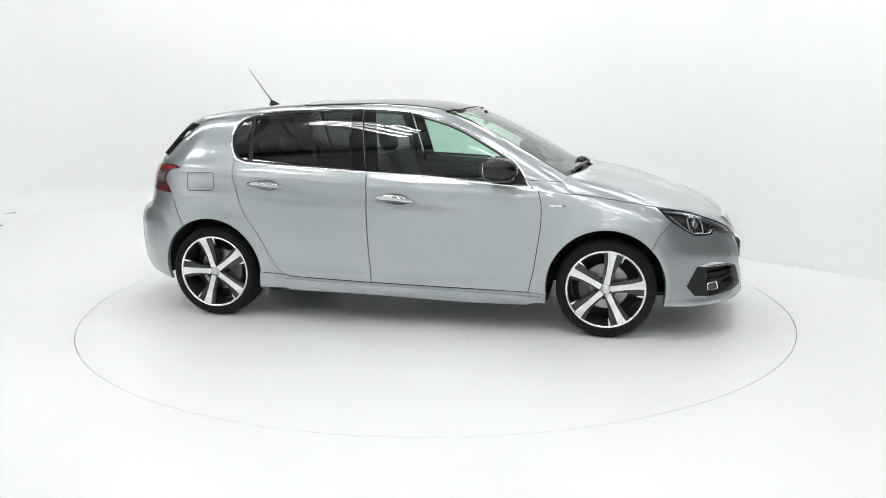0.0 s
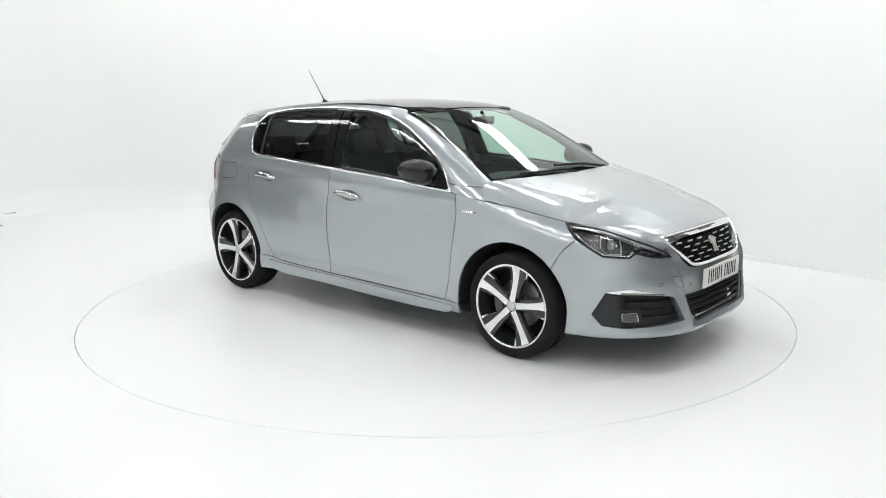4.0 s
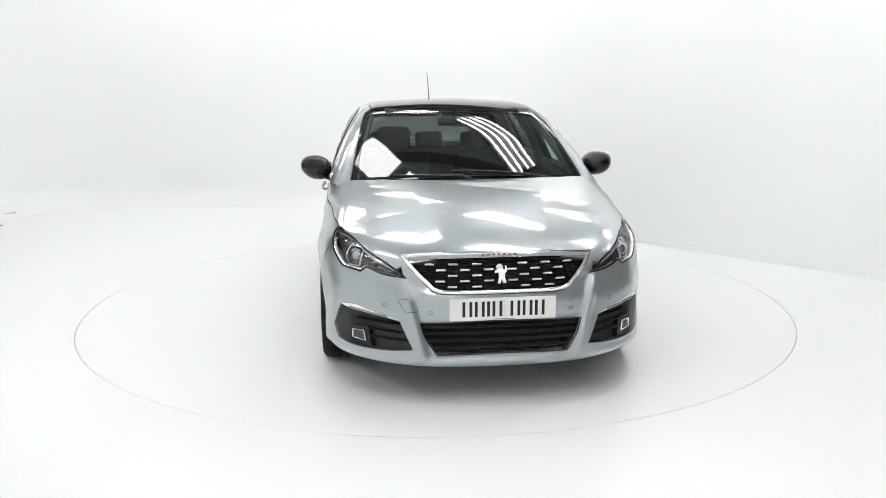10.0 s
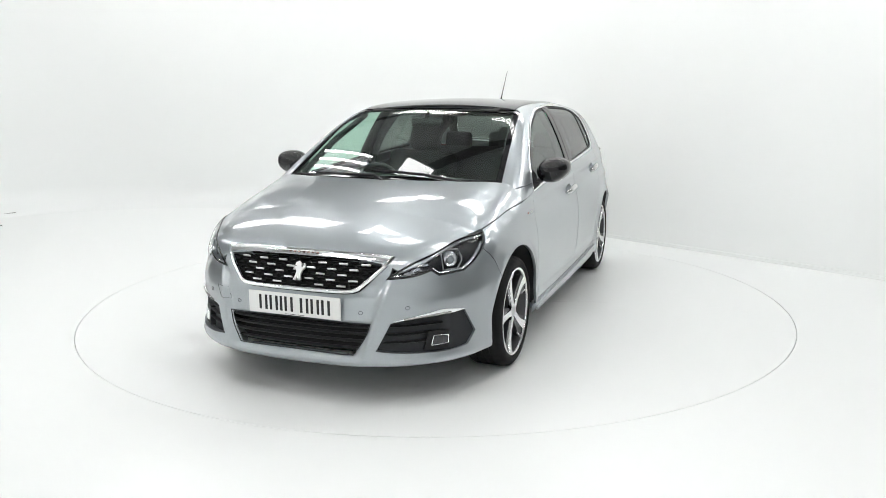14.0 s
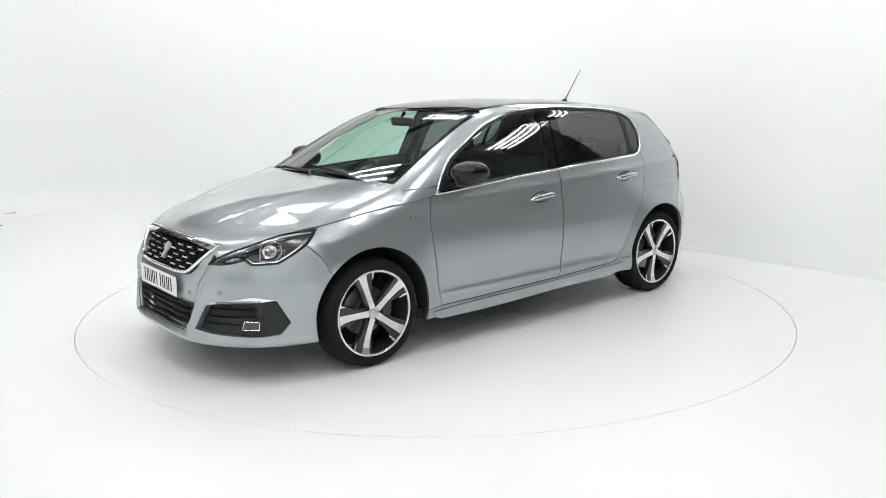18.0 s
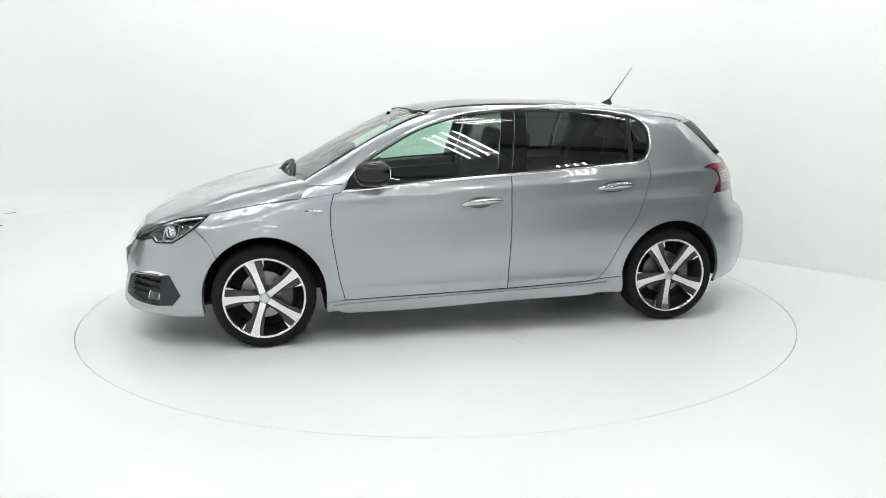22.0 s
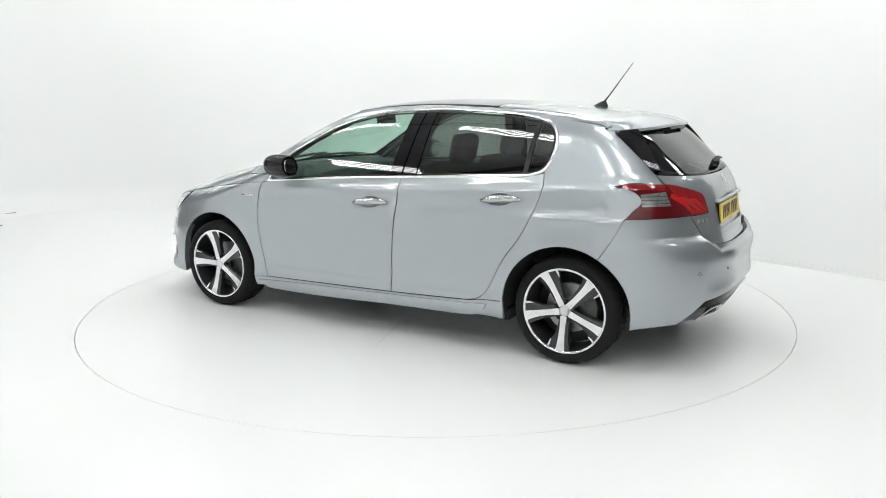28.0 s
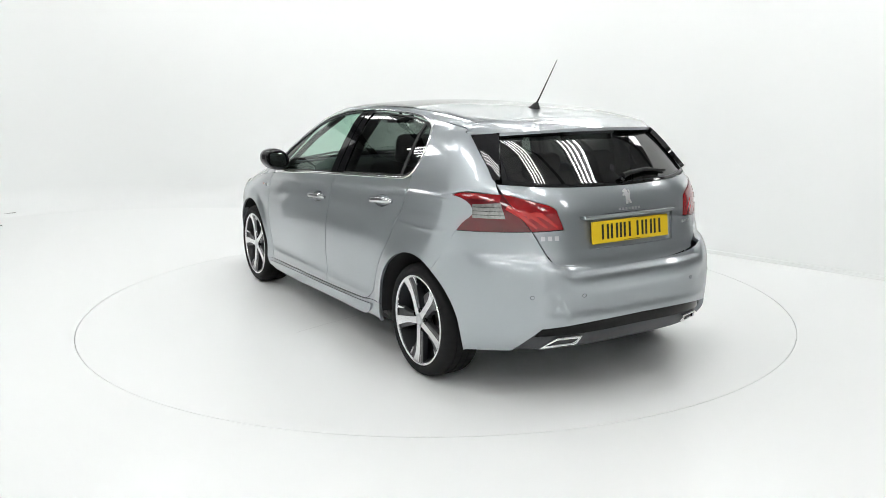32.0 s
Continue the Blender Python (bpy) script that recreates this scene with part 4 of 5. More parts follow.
def build_mirrors(car):
    for sg in (1, -1):
        bm = bmesh.new()
        bmesh.ops.create_uvsphere(bm, u_segments=32, v_segments=20, radius=1.0)
        for v in bm.verts:
            x, y, z = v.co
            x = x if x > 0 else max(x, -.58)
            y2 = y * (1.0 - .10 * max(0, -z))
            taper_in = 1.0 - .22 * max(0, -y) ** 2
            v.co = (.114 * math.copysign(abs(x) ** .8, x) - .02 * max(0, y) ** 2 * (x > -.6), .099 * math.copysign(abs(y2) ** .78, y2), .077 * math.copysign(abs(z) ** .8, z) * taper_in * (1 - .18 * max(0, y)) + .012 * y)
        for v in bm.verts:
            v.co = Vector((v.co.x + .650, (v.co.y + .922) * sg, v.co.z + 1.035))
        shell = part("wing_mirror", bm, GLOSS, car, "gloss black wing mirror with a charcoal base", smooth=True)
        bm = bmesh.new()
        tube(bm, [(.70, .815 * sg, .965), (.69, .845 * sg, .970), (.672, .885 * sg, .985)], [.030, .026, .024], 10, flat=.55)
        part("mirror_arm", bm, TRIM, shell, "black plastic arm", smooth=True)
        bm = bmesh.new()
        pts = [(.068 * math.copysign(abs(math.cos(a)) ** .8, math.cos(a)), .048 * math.copysign(abs(math.sin(a)) ** .8, math.sin(a)) + .010 * math.cos(a)) for a in (2 * math.pi * i / 28 for i in range(28))]
        turn = pose(.5705, .922 * sg, 1.036, 0, 0, 9 * sg)
        prism(bm, pts, .004, lambda u, v, w: turn @ Vector((-w, u * sg, v)))
        part("mirror_glass", bm, MIRROR, shell, "silvered mirror glass")
        bm = bmesh.new()
        tube(bm, [(.757 - 1.6 * (y - .915) ** 2, y * sg, 1.018 + .03 * (y - .92)) for y in np.linspace(.87, .965, 9)], .0035, 6)
        part("indicator", bm, GREY_TRIM, shell, "thin indicator lens strip")


# ---- wheels ----
def build_wheel(car):
    bm = bmesh.new()
    prof = [(.2313, -.012), (.2308, -.03), (.2157, -.06), (.2115, -.13), (.2188, -.205), (.2355, -.215)]
    lathe(bm, prof, n=64)
    wheel = part("wheel", bm, RIM_DARK, None, "five-spoke alloy wheel with a low-profile tyre", smooth=True)
    # tyre
    n = 120
    prof = [(.236, -.016), (.245, -.008), (.256, -.003), (.270, .0), (.286, -.002), (.300, -.010), (.309, -.021), (.3150, -.036), (.3172, -.052), (.3178, -.066), (.3115, -.067), (.3115, -.075),
            (.3180, -.076), (.3182, -.107), (.3115, -.108), (.3115, -.117), (.3182, -.118), (.3180, -.149), (.3115, -.150), (.3115, -.158), (.3178, -.159), (.3150, -.190), (.309, -.204), (.298, -.216), (.27, -.225), (.243, -.215)]
    prof = [(r if r < .2454 else .2454 + (r - .2454) * .862, y) for r, y in prof]
    bm = bmesh.new()
    rings = []
    for k, (r, y) in enumerate(prof):
        ring = []
        for i in range(n):
            a = 2 * math.pi * i / n
            rr = r - (.0022 if (i % 3 == 0 and k in (6, 7, 8, 9, 20, 21, 22)) else 0)
            if i % 3 == 0 and k in (12, 13, 16, 17):
                rr -= .003
            ring.append(bm.verts.new((rr * math.cos(a), y, rr * math.sin(a))))
        rings.append(ring)
    for a, b in zip(rings, rings[1:]):
        for i in range(n):
            j = (i + 1) % n
            bm.faces.new((a[i], a[j], b[j], b[i]))
    part("tyre", bm, RUBBER, wheel, "low-profile black tyre", smooth=True)
    bm = bmesh.new()
    lathe(bm, [(.2308, -.014), (.2318, -.008), (.2365, -.005), (.2433, -.0055), (.2454, -.009), (.2428, -.014)], n=80)
    part("rim_lip", bm, ALLOY, wheel, "bright machined rim lip", smooth=True)

    def polar(r, off, y, a):
        """A point r out along the spoke at angle a, off to its left."""
        return (r * math.cos(a) - off * math.sin(a), y, r * math.sin(a) + off * math.cos(a))

    def plank(bm, rows, depth, a):
        """A bar along a spoke: rows of r, right edge, left edge, face y."""
        f = [[bm.verts.new(polar(r, o, y, a)) for o in (lo, (lo + hi) / 2, hi)] for r, lo, hi, y in rows]
        b = [[bm.verts.new(polar(r, o, y - depth, a)) for o in (lo - .002, hi + .002)] for r, lo, hi, y in rows]
        for i in range(len(rows) - 1):
            bm.faces.new((f[i][0], f[i][1], f[i + 1][1], f[i + 1][0]))
            bm.faces.new((f[i][1], f[i][2], f[i + 1][2], f[i + 1][1]))
            bm.faces.new((f[i][2], b[i][1], b[i + 1][1], f[i + 1][2]))
            bm.faces.new((f[i][0], f[i + 1][0], b[i + 1][0], b[i][0]))
            bm.faces.new((b[i][0], b[i + 1][0], b[i + 1][1], b[i][1]))
        bm.faces.new((f[0][0], b[0][0], b[0][1], f[0][2], f[0][1]))
        bm.faces.new((f[-1][0], f[-1][1], f[-1][2], b[-1][1], b[-1][0]))
    for k in range(5):
        a = 2 * math.pi * k / 5
        bm = bmesh.new()
        plank(bm, [(.0313, -.019, .019, -.018), (.0625, -.0175, .0175, -.019), (.1042, -.0165, .0165, -.021), (.1563, -.019, .0175, -.021), (.1980, -.025, .019, -.017), (.2230, -.031, .021, -.011), (.2329, -.036, .022, -.008)], .012, a)
        spoke = part("spoke", bm, ALLOY, wheel, "diamond-cut bright spoke face")
        bm = bmesh.new()
        plank(bm, [(.0365, -.030, .030, -.028), (.0834, -.030, .031, -.031), (.1355, -.034, .040, -.032), (.1876, -.045, .060, -.028), (.2313, -.058, .082, -.020)], .030, a)
        part("spoke_flank", bm, RIM_DARK, wheel, "anthracite spoke flank")
        bm = bmesh.new()
        plank(bm, [(.1792, .060, .064, -.026), (.2084, .062, .073, -.020), (.2209, .064, .079, -.014), (.2256, .066, .080, -.012)], .008, a)
        part("spoke_flash", bm, ALLOY, wheel, "bright machined flash")
        bm = bmesh.new()
        b2 = a + math.pi / 5
        lathe(bm, [(.012, -.022), (.012, -.045)], centre=(.054 * math.cos(b2), 0, .054 * math.sin(b2)), n=12)
        lathe(bm, [(.001, -.026), (.008, -.026), (.0085, -.04)], centre=(.054 * math.cos(b2), 0, .054 * math.sin(b2)), n=6)
        part("wheel_bolt", bm, GLOSS, wheel)
    bm = bmesh.new()
    lathe(bm, [(.001, -.010), (.018, -.010), (.026, -.0125), (.030, -.017), (.032, -.028)], n=32)
    part("hub_cap", bm, SATIN, wheel, "satin hub cap", smooth=True)
    bm = bmesh.new()
    lathe(bm, [(.03, -.035), (.066, -.036), (.070, -.06), (.03, -.062)], n=40)
    part("hub", bm, RIM_DARK, wheel)
    bm = bmesh.new()
    lathe(bm, [(.06, -.085), (.065, -.108), (.085, -.110), (.142, -.110), (.142, -.134), (.06, -.134)], n=64)
    part("brake_disc", bm, DISC, wheel, "grey steel brake disc")
    bm = bmesh.new()
    pts = [(.168 * math.cos(radians(b)), .168 * math.sin(radians(b))) for b in range(150, 211, 10)] + [(.10 * math.cos(radians(b)), .10 * math.sin(radians(b))) for b in range(208, 149, -12)]
    prism(bm, pts, .075, lambda u, v, w: (u, -.085 - w, v))
    part("brake_caliper", bm, STEEL, wheel, "dark brake caliper")
    bm = bmesh.new()
    lathe(bm, [(.001, -.16), (.212, -.16)], n=32)
    part("backing_plate", bm, INNER, wheel)
    return wheel


def build_wheels(car):
    first = build_wheel(car)
    spots = [(AXLE, 1, 0), (-AXLE, 1, -12), (AXLE, -1, 8), (-AXLE, -1, 180)]
    for k, (x, sg, a0) in enumerate(spots):
        m = pose(x * .9985, (.890 if x > 0 else .866) * sg, WHEEL_Z, 0, 0, 0 if sg > 0 else 180) @ pose(0, 0, 0, 0, -a0 if sg > 0 else a0 - 180, 0)
        if k == 0:
            first.parent = car
            first.matrix_basis = m
        else:
            w = copy_thing(first, m)
            w.parent = car
    # liners and belly
    for x in (AXLE, -AXLE):
        for sg in (1, -1):
            bm = bmesh.new()
            cx = x - .005 if x > 0 else x
            rows = []
            for y in (.885, .80, .56):
                ring = [(cx + .366 * math.cos(radians(b)), .316 + .366 * math.sin(radians(b))) for b in range(-6, 187, 6)]
                rows.append([bm.verts.new((u, min(y, float(on_skin(SIDE, lower_body, [u], [max(v, .24)])[0][1]) - .016) * sg, v)) for u, v in ring])
            for p, q in zip(rows, rows[1:]):
                for i in range(len(p) - 1):
                    bm.faces.new((p[i], p[i + 1], q[i + 1], q[i]))
            bm.faces.new(rows[-1])
            part("arch_liner", bm, INNER, car, "black felt wheel-arch liner", smooth=True)
    bm = bmesh.new()
    box(bm, (-.95, -.80, .185), (.95, .80, .26), .02)
    box(bm, (-1.85, -.50, .26), (1.98, .50, .31), .02)
    box(bm, (1.60, -.66, .23), (1.80, .66, .26), .01)
    part("underbody", bm, INNER, car, "black underbody tray")
    # rubber seals in the shut lines
    seams = {"door": [[(.882, .913), (.904, .818), (.904, .684), (.885, .545), (.863, .402), (.833, .272)], [(-.222, .996), (-.203, .62), (-.184, .291)],
                      [(-.184, .291), (-.60, .304), (-.732, .309), (-.804, .336), (-.857, .396), (-.955, .577), (-1.062, .733), (-1.149, .955), (-1.150, 1.060)],
                      [(.947, .265), (.833, .271), (.404, .278), (-.184, .290), (-.60, .303)], [(.882, .913), (1.081, .890), (1.272, .866), (1.44, .838), (1.593, .812)]]}
    for line in seams["door"]:
        strip("seam_seal", run(line, closed=False), SIDE, lower_body, INNER, car, width=.026, thick=.002, lift=-.012, sides=(1, -1))


# ---- the nose ----
def pinned(proj, field, u, v, lift=0.0):
    """A frame on the skin: across, up and out at (u, v)."""
    p = on_skin(proj, field, [u], [v])[0]
    n = skin_normal(field, p[None])[0]
    n = Vector(n)
    side = Vector((0, 0, 1)).cross(n).normalized()
    up = n.cross(side)
    m = Matrix((side, up, n)).transposed().to_4x4()
    m.translation = Vector(p) + n * lift
    return m


# the badge as a plain rearing shape
BADGE_SHAPE = [(-.020, -.050), (-.006, -.050), (.000, -.028), (.008, -.050), (.023, -.047), (.016, -.020), (.021, .002), (.031, .010), (.030, .034), (.023, .040), (.022, .020), (.013, .016), (.010, .038),
               (-.004, .048), (-.019, .040), (-.025, .028), (-.014, .023), (-.028, .013), (-.031, .002), (-.014, .005), (-.010, -.010), (-.014, -.030)]


def build_nose(car, body):
    LR = (1, -1)
    # headlamps
    lamp = lamp_front()
    for sg in LR:
        lens = panel("headlamp", lamp, NOSE, lower_body, LENS, car, "clear-lensed headlamp with a dark bowl and bright trim", sides=(sg,), gap=.002, depth=.010, step=.02)[0]
        panel("lamp_bowl", shrink(lamp, .006), NOSE, lower_body, LAMP_BOWL, lens, "dark lamp bowl", sides=(sg,), gap=0, depth=0, lift=-.045, step=.03)
        hl = at(NOSE, *HL)
        top_line = run([hl[0], hl[1], hl[2], hl[3], hl[4]], closed=False)
        strip("lamp_trim", top_line + (.004 * 0, -.010), NOSE, lower_body, CHROME, lens, width=.007, thick=.006, sides=(sg,), lift=-.010)
        low_line = run([hl[11], hl[10], hl[9]], [hl[9], hl[8]], [hl[8], hl[7]], closed=False)
        strip("lamp_trim", shrink_line(low_line, .011), NOSE, lower_body, CHROME, lens, width=.014, thick=.010, sides=(sg,), lift=-.010, label="bright running-light edge")
        inner_line = run([hl[5], hl[6]], closed=False)
        strip("lamp_trim", inner_line + (.012, .010), NOSE, lower_body, CHROME, lens, width=.005, thick=.004, sides=(sg,), lift=-.016)
        strip("lamp_rim", shrink(lamp, .005), NOSE, lower_body, GLOSS, lens, width=.010, thick=.003, sides=(sg,), lift=.0005, closed=True, label="gloss black lens edge")
        # projector
        c = NOSE.flat((1.85, .715, .708))
        m = pinned(NOSE, lower_body, c[0], c[1], -.038)
        m = Matrix.Diagonal((1, sg, 1, 1)) @ m
        m = Matrix.Translation(m.translation) @ pose(0, 0, 0, 0, 90, 0) @ pose(0, 0, 0, 0, 0, 0)
        bm = bmesh.new()
        lathe(bm, [(.020, .018), (.030, .024), (.037, .014), (.040, -.01)], n=28)
        bmesh.ops.transform(bm, matrix=Matrix.Translation(m.translation) @ pose(0, 0, 0, 0, 0, -62 * sg) @ pose(0, 0, 0, 0, 0, 0), verts=bm.verts[:])
        part("projector_ring", bm, LAMP_GLOW, lens, "bright projector bezel", smooth=True)
        bm = bmesh.new()
        bmesh.ops.create_uvsphere(bm, u_segments=20, v_segments=12, radius=.027)
        bmesh.ops.scale(bm, vec=(.6, 1, 1), verts=bm.verts[:])
        bmesh.ops.transform(bm, matrix=Matrix.Translation(m.translation) @ pose(0, 0, 0, 0, 0, 28 * sg), verts=bm.verts[:])
        part("projector_lens", bm, LENS_SOLID, lens, "round glass projector", smooth=True)
        # squared bezel round the projector
        for (y, z, w, h) in ((.715, .708, .052, .052),):
            c = NOSE.flat((1.85, y, z))
            q = run([(c[0] - w * .8, c[1] + h), (c[0] + w * .8, c[1] + h * .9)], [(c[0] + w * .8, c[1] + h * .9), (c[0] + w, c[1] - h * .2), (c[0] + w * .55, c[1] - h)],
                    [(c[0] + w * .55, c[1] - h), (c[0] - w * .7, c[1] - h)], [(c[0] - w * .7, c[1] - h), (c[0] - w * .8, c[1] + h)], step=.008)
            strip("bezel", q, NOSE, lower_body, SATIN, lens, width=.005, thick=.006, sides=(sg,), lift=-.026, closed=True)
        # indicator bowl: small bright facets
        for (y, z, w, h) in ((.615, .690, .026, .010), (.575, .668, .024, .009), (.535, .655, .022, .008)):
            c = NOSE.flat((1.97, y, z))
            q = run([(c[0] - w, c[1] - h), (c[0] + w, c[1] - h * .6)], [(c[0] + w, c[1] - h * .6), (c[0] + w * .7, c[1] + h)], [(c[0] + w * .7, c[1] + h), (c[0] - w * .8, c[1] + h * .7)], [(c[0] - w * .8, c[1] + h * .7), (c[0] - w, c[1] - h)])
            panel("reflector", q, NOSE, lower_body, STEEL_BRIGHT, lens, "faceted reflector", sides=(sg,), gap=0, depth=.01, lift=-.035, step=.02)
    # grille
    gr = body["gr"]
    topc = NOSE.flat((2.05, 0, .737))
    half = run([topc, (gr[0][0] * .6, .735), (gr[0][0], .724)], [(gr[0][0], .724), gr[1], gr[2]], [gr[2], (gr[2][0] * .8, .556), gr[3]], closed=False)
    outline = np.vstack([half, (half[::-1] * (-1, 1))[1:-1]])
    back = panel("radiator_grille", outline, NOSE, lower_body, MESH, car, "black honeycomb grille with bright dashes in a chrome surround", gap=.004, depth=.02, lift=-.030, step=.03)[0]
    strip("grille_surround", shrink(outline, .008), NOSE, lower_body, CHROME, back, width=.018, thick=.010, closed=True, label="chrome grille surround")
    bar = run([topc, (gr[0][0] * .6, .735), (gr[0][0] * .985, .724)], [(gr[0][0] * .985, .724), (gr[0][0] * .93, .698)], [(gr[0][0] * .93, .698), (gr[0][0] * .5, .707), (0, .708)], closed=False)
    panel("grille_bar", np.vstack([bar, (bar[::-1] * (-1, 1))[1:-1]]), NOSE, lower_body, CHROME, back, "polished chrome bonnet bar", gap=.001, depth=.02, lift=.006)
    # recessed dark marks stand for the maker's name
    bm = bmesh.new()
    for i in range(7):
        m = pinned(NOSE, lower_body, -.066 + .022 * i, .7215, .0065)
        prism(bm, [(-.006, -.004), (.006, -.004), (.006, .004), (-.006, .004)], .0012, lambda u, v, w, m=m: m @ Vector((u, v, w)))
    part("name_marks", bm, NAME_MARK, back, "faint reddish name marks")
    # bright dashes and the mesh behind them
    me = None
    for row in range(5):
        z = .690 - .0255 * row
        wid = np.interp(z, [.572, .66, .72], [gr[2][0], gr[1][0], gr[0][0]]) - .030
        pitch = .094
        k = int((2 * wid) / pitch) + 1
        for i in range(-k, k + 1):
            u = (i + (.5 if row % 2 else 0)) * pitch
            if abs(u) > wid - .022 or abs(u) < .045:
                continue
            m = pinned(NOSE, lower_body, u, z, -.018)
            if me is None:
                bm = bmesh.new()
                box(bm, (-.023, -.0040, 0), (.023, .0040, .012), .0012, seg=1)
                me = bpy.data.meshes.new("dash")
                bm.to_mesh(me)
                bm.free()
                me.materials.append(BADGE)
            ob = new("dash", me)
            ob.parent = back
            ob.matrix_basis = m
    bm = bmesh.new()
    for row in range(11):
        z = .702 - .01275 * row
        wid = np.interp(z, [.572, .66, .72], [gr[2][0], gr[1][0], gr[0][0]]) - .018
        for i in range(-14, 15):
            u = (i + (.5 if row % 2 else 0)) * .047
            if abs(u) < wid:
                m = pinned(NOSE, lower_body, u, z, -.029)
                prism(bm, [(-.020, -.004), (.020, -.004), (.020, .004), (-.020, .004)], .010, lambda a, b, w, m=m: m @ Vector((a * (1 - 12 * w), b * (1 - 12 * w), w)))
    tagged(part("grille_mesh", bm, MESH, back, "black grille relief"), kind="stuff")
    m = pinned(NOSE, lower_body, 0, .643, -.012)
    bm = bmesh.new()
    prism(bm, BADGE_SHAPE, .012, lambda u, v, w: m @ Vector((u, v, w + .004)))
    part("badge", bm, BADGE, back, "chrome rearing animal badge")
    # lower grille
    lg = body["lower_grille"]
    low = panel("lower_grille", shrink(lg, -.035), NOSE, lower_body, INNER, car, "black slatted lower intake", gap=0, depth=.0, lift=-.085, step=.04)[0]
    for z in (.394, .362, .327, .292):
        w = np.interp(z, [.262, .345, .411], [.322, .375, .398])
        a = NOSE.flat((2.16, w, z))[0]
        strip("slat", np.array([(u, z) for u in np.linspace(-a, a, 25)]), NOSE, lower_body, TRIM, low, width=.014, thick=.014, lift=-.030)
    strip("grille_edge", shrink(lg, -.001), NOSE, lower_body, GREY_TRIM, low, width=.006, thick=.003, closed=True, lift=-.004)
    # corner intakes with fog lamps
    fog = body["fog"]
    f = body["f"]
    for sg in LR:
        pod = panel("corner_intake", fog, NOSE, lower_body, GREY_TRIM, car, "charcoal corner intake with slats and a fog lamp", sides=(sg,), gap=-.014, depth=0, lift=-.014, step=.02,
                    press=lambda p: -.030 * np.clip((.735 - np.abs(p[:, 1])) / .03, 0, 1))[0]
        for z in (.398, .358, .318):
            u0 = NOSE.flat((2.12, .435 + .45 * (z - .29), z))[0] + .008
            u1 = NOSE.flat((1.95, .715, z))[0]
            strip("slat", np.array([(u, z) for u in np.linspace(u0, u1, 16)]), NOSE, lower_body, TRIM, pod, width=.011, thick=.016, lift=-.034, sides=(sg,))
        # fog lamp: bright frame and lens
        c = NOSE.flat((1.955, .690, .318))
        w, h = .034, .024
        q = run([(c[0] - w, c[1] - h), (c[0] + w, c[1] - h * .9)], [(c[0] + w, c[1] - h * .9), (c[0] + w * 1.05, c[1] + h * .8)], [(c[0] + w * 1.05, c[1] + h * .8), (c[0] - w * .7, c[1] + h)],
                [(c[0] - w * .7, c[1] + h), (c[0] - w, c[1] - h)], step=.006)
        panel("fog_housing", shrink(q, -.022), NOSE, lower_body, TRIM, pod, "black fog lamp housing", sides=(sg,), gap=0, depth=.03, lift=-.018, step=.02)
        panel("fog_lens", q, NOSE, lower_body, FOG_LENS, pod, "clear fog lamp lens", sides=(sg,), gap=0, depth=0, lift=-.014, step=.012)
        strip("fog_frame", q, NOSE, lower_body, CHROME, pod, width=.007, thick=.006, sides=(sg,), lift=-.014, closed=True, label="chrome fog lamp frame")
        # running-light blade
        t0, t1 = NOSE.flat((1.855, .772, .462)), NOSE.flat((2.10, .500, .425))
        up = run([(t0[0] + .008, t0[1] - .006), ((t0[0] * .7 + t1[0] * .3), .470), ((t0[0] + t1[0]) / 2, .460), t1], closed=False)
        dn = run([t1, ((t0[0] + t1[0]) / 2, .442), (t0[0] * .8 + t1[0] * .2, .446), (t0[0] + .008, t0[1] - .006)], closed=False)
        panel("running_light", np.vstack([up, dn[1:-1]]), NOSE, lower_body, CHROME, pod, "chrome blade over the running light", sides=(sg,), gap=0, depth=.012, lift=.005, step=.012)
        strip("light_guide", dn[2:-3] + (0, .004), NOSE, lower_body, LAMP_GREY, pod, width=.010, thick=.004, sides=(sg,), lift=.006, label="pale running-light lens")
    # sensors, tow flap
    for y, z in ((.585, .490), (.335, .463)):
        for sg in LR:
            c = NOSE.flat((2.1, y, z))
            strip("parking_sensor", ellipse(c[0], c[1], .0085, .0085, 14), NOSE, lower_body, GREY_TRIM, car, width=.002, thick=.001, sides=(sg,), closed=True, label="round parking sensor", press=press_front)
    c = NOSE.flat((2.11, -.455, .497))
    q = run([(c[0] - .040, c[1] + .030), (c[0] + .020, c[1] + .030)], [(c[0] + .020, c[1] + .030), (c[0] + .040, c[1] - .030)], [(c[0] + .040, c[1] - .030), (c[0] - .008, c[1] - .030)], [(c[0] - .008, c[1] - .030), (c[0] - .040, c[1] + .030)])
    strip("tow_flap", q, NOSE, lower_body, GREY_TRIM, car, width=.002, thick=.0008, closed=True, label="seam of the towing-eye flap", press=press_front)
    # front plate
    number_plate(car, "front_plate", PLATE_W, 2.171, 1, .481, "white front plate with black marks", 0.0)
    # wing badges
    for sg in LR:
        bm = bmesh.new()
        for i, (w, g) in enumerate(((.020, 0), (.016, 1), (.010, 2), (.010, 3), (.010, 4), (.010, 5))):
            x = 1.045 - (.0, .026, .047, .061, .075, .089)[i]
            m = pinned(SIDE, lower_body, x, .819, .0005)
            prism(bm, [(-w / 2, -.006), (w / 2, -.006), (w / 2, .006), (-w / 2, .006)], .003, lambda u, v, q, m=m: (m @ Vector((u, v, q))) * 1)
        for v in bm.verts:
            v.co.y *= sg
        part("wing_badge", bm, CHROME, car, "small bright badge marks")
        bm = bmesh.new()
        m = pinned(SIDE, lower_body, 1.045, .819, .0038)
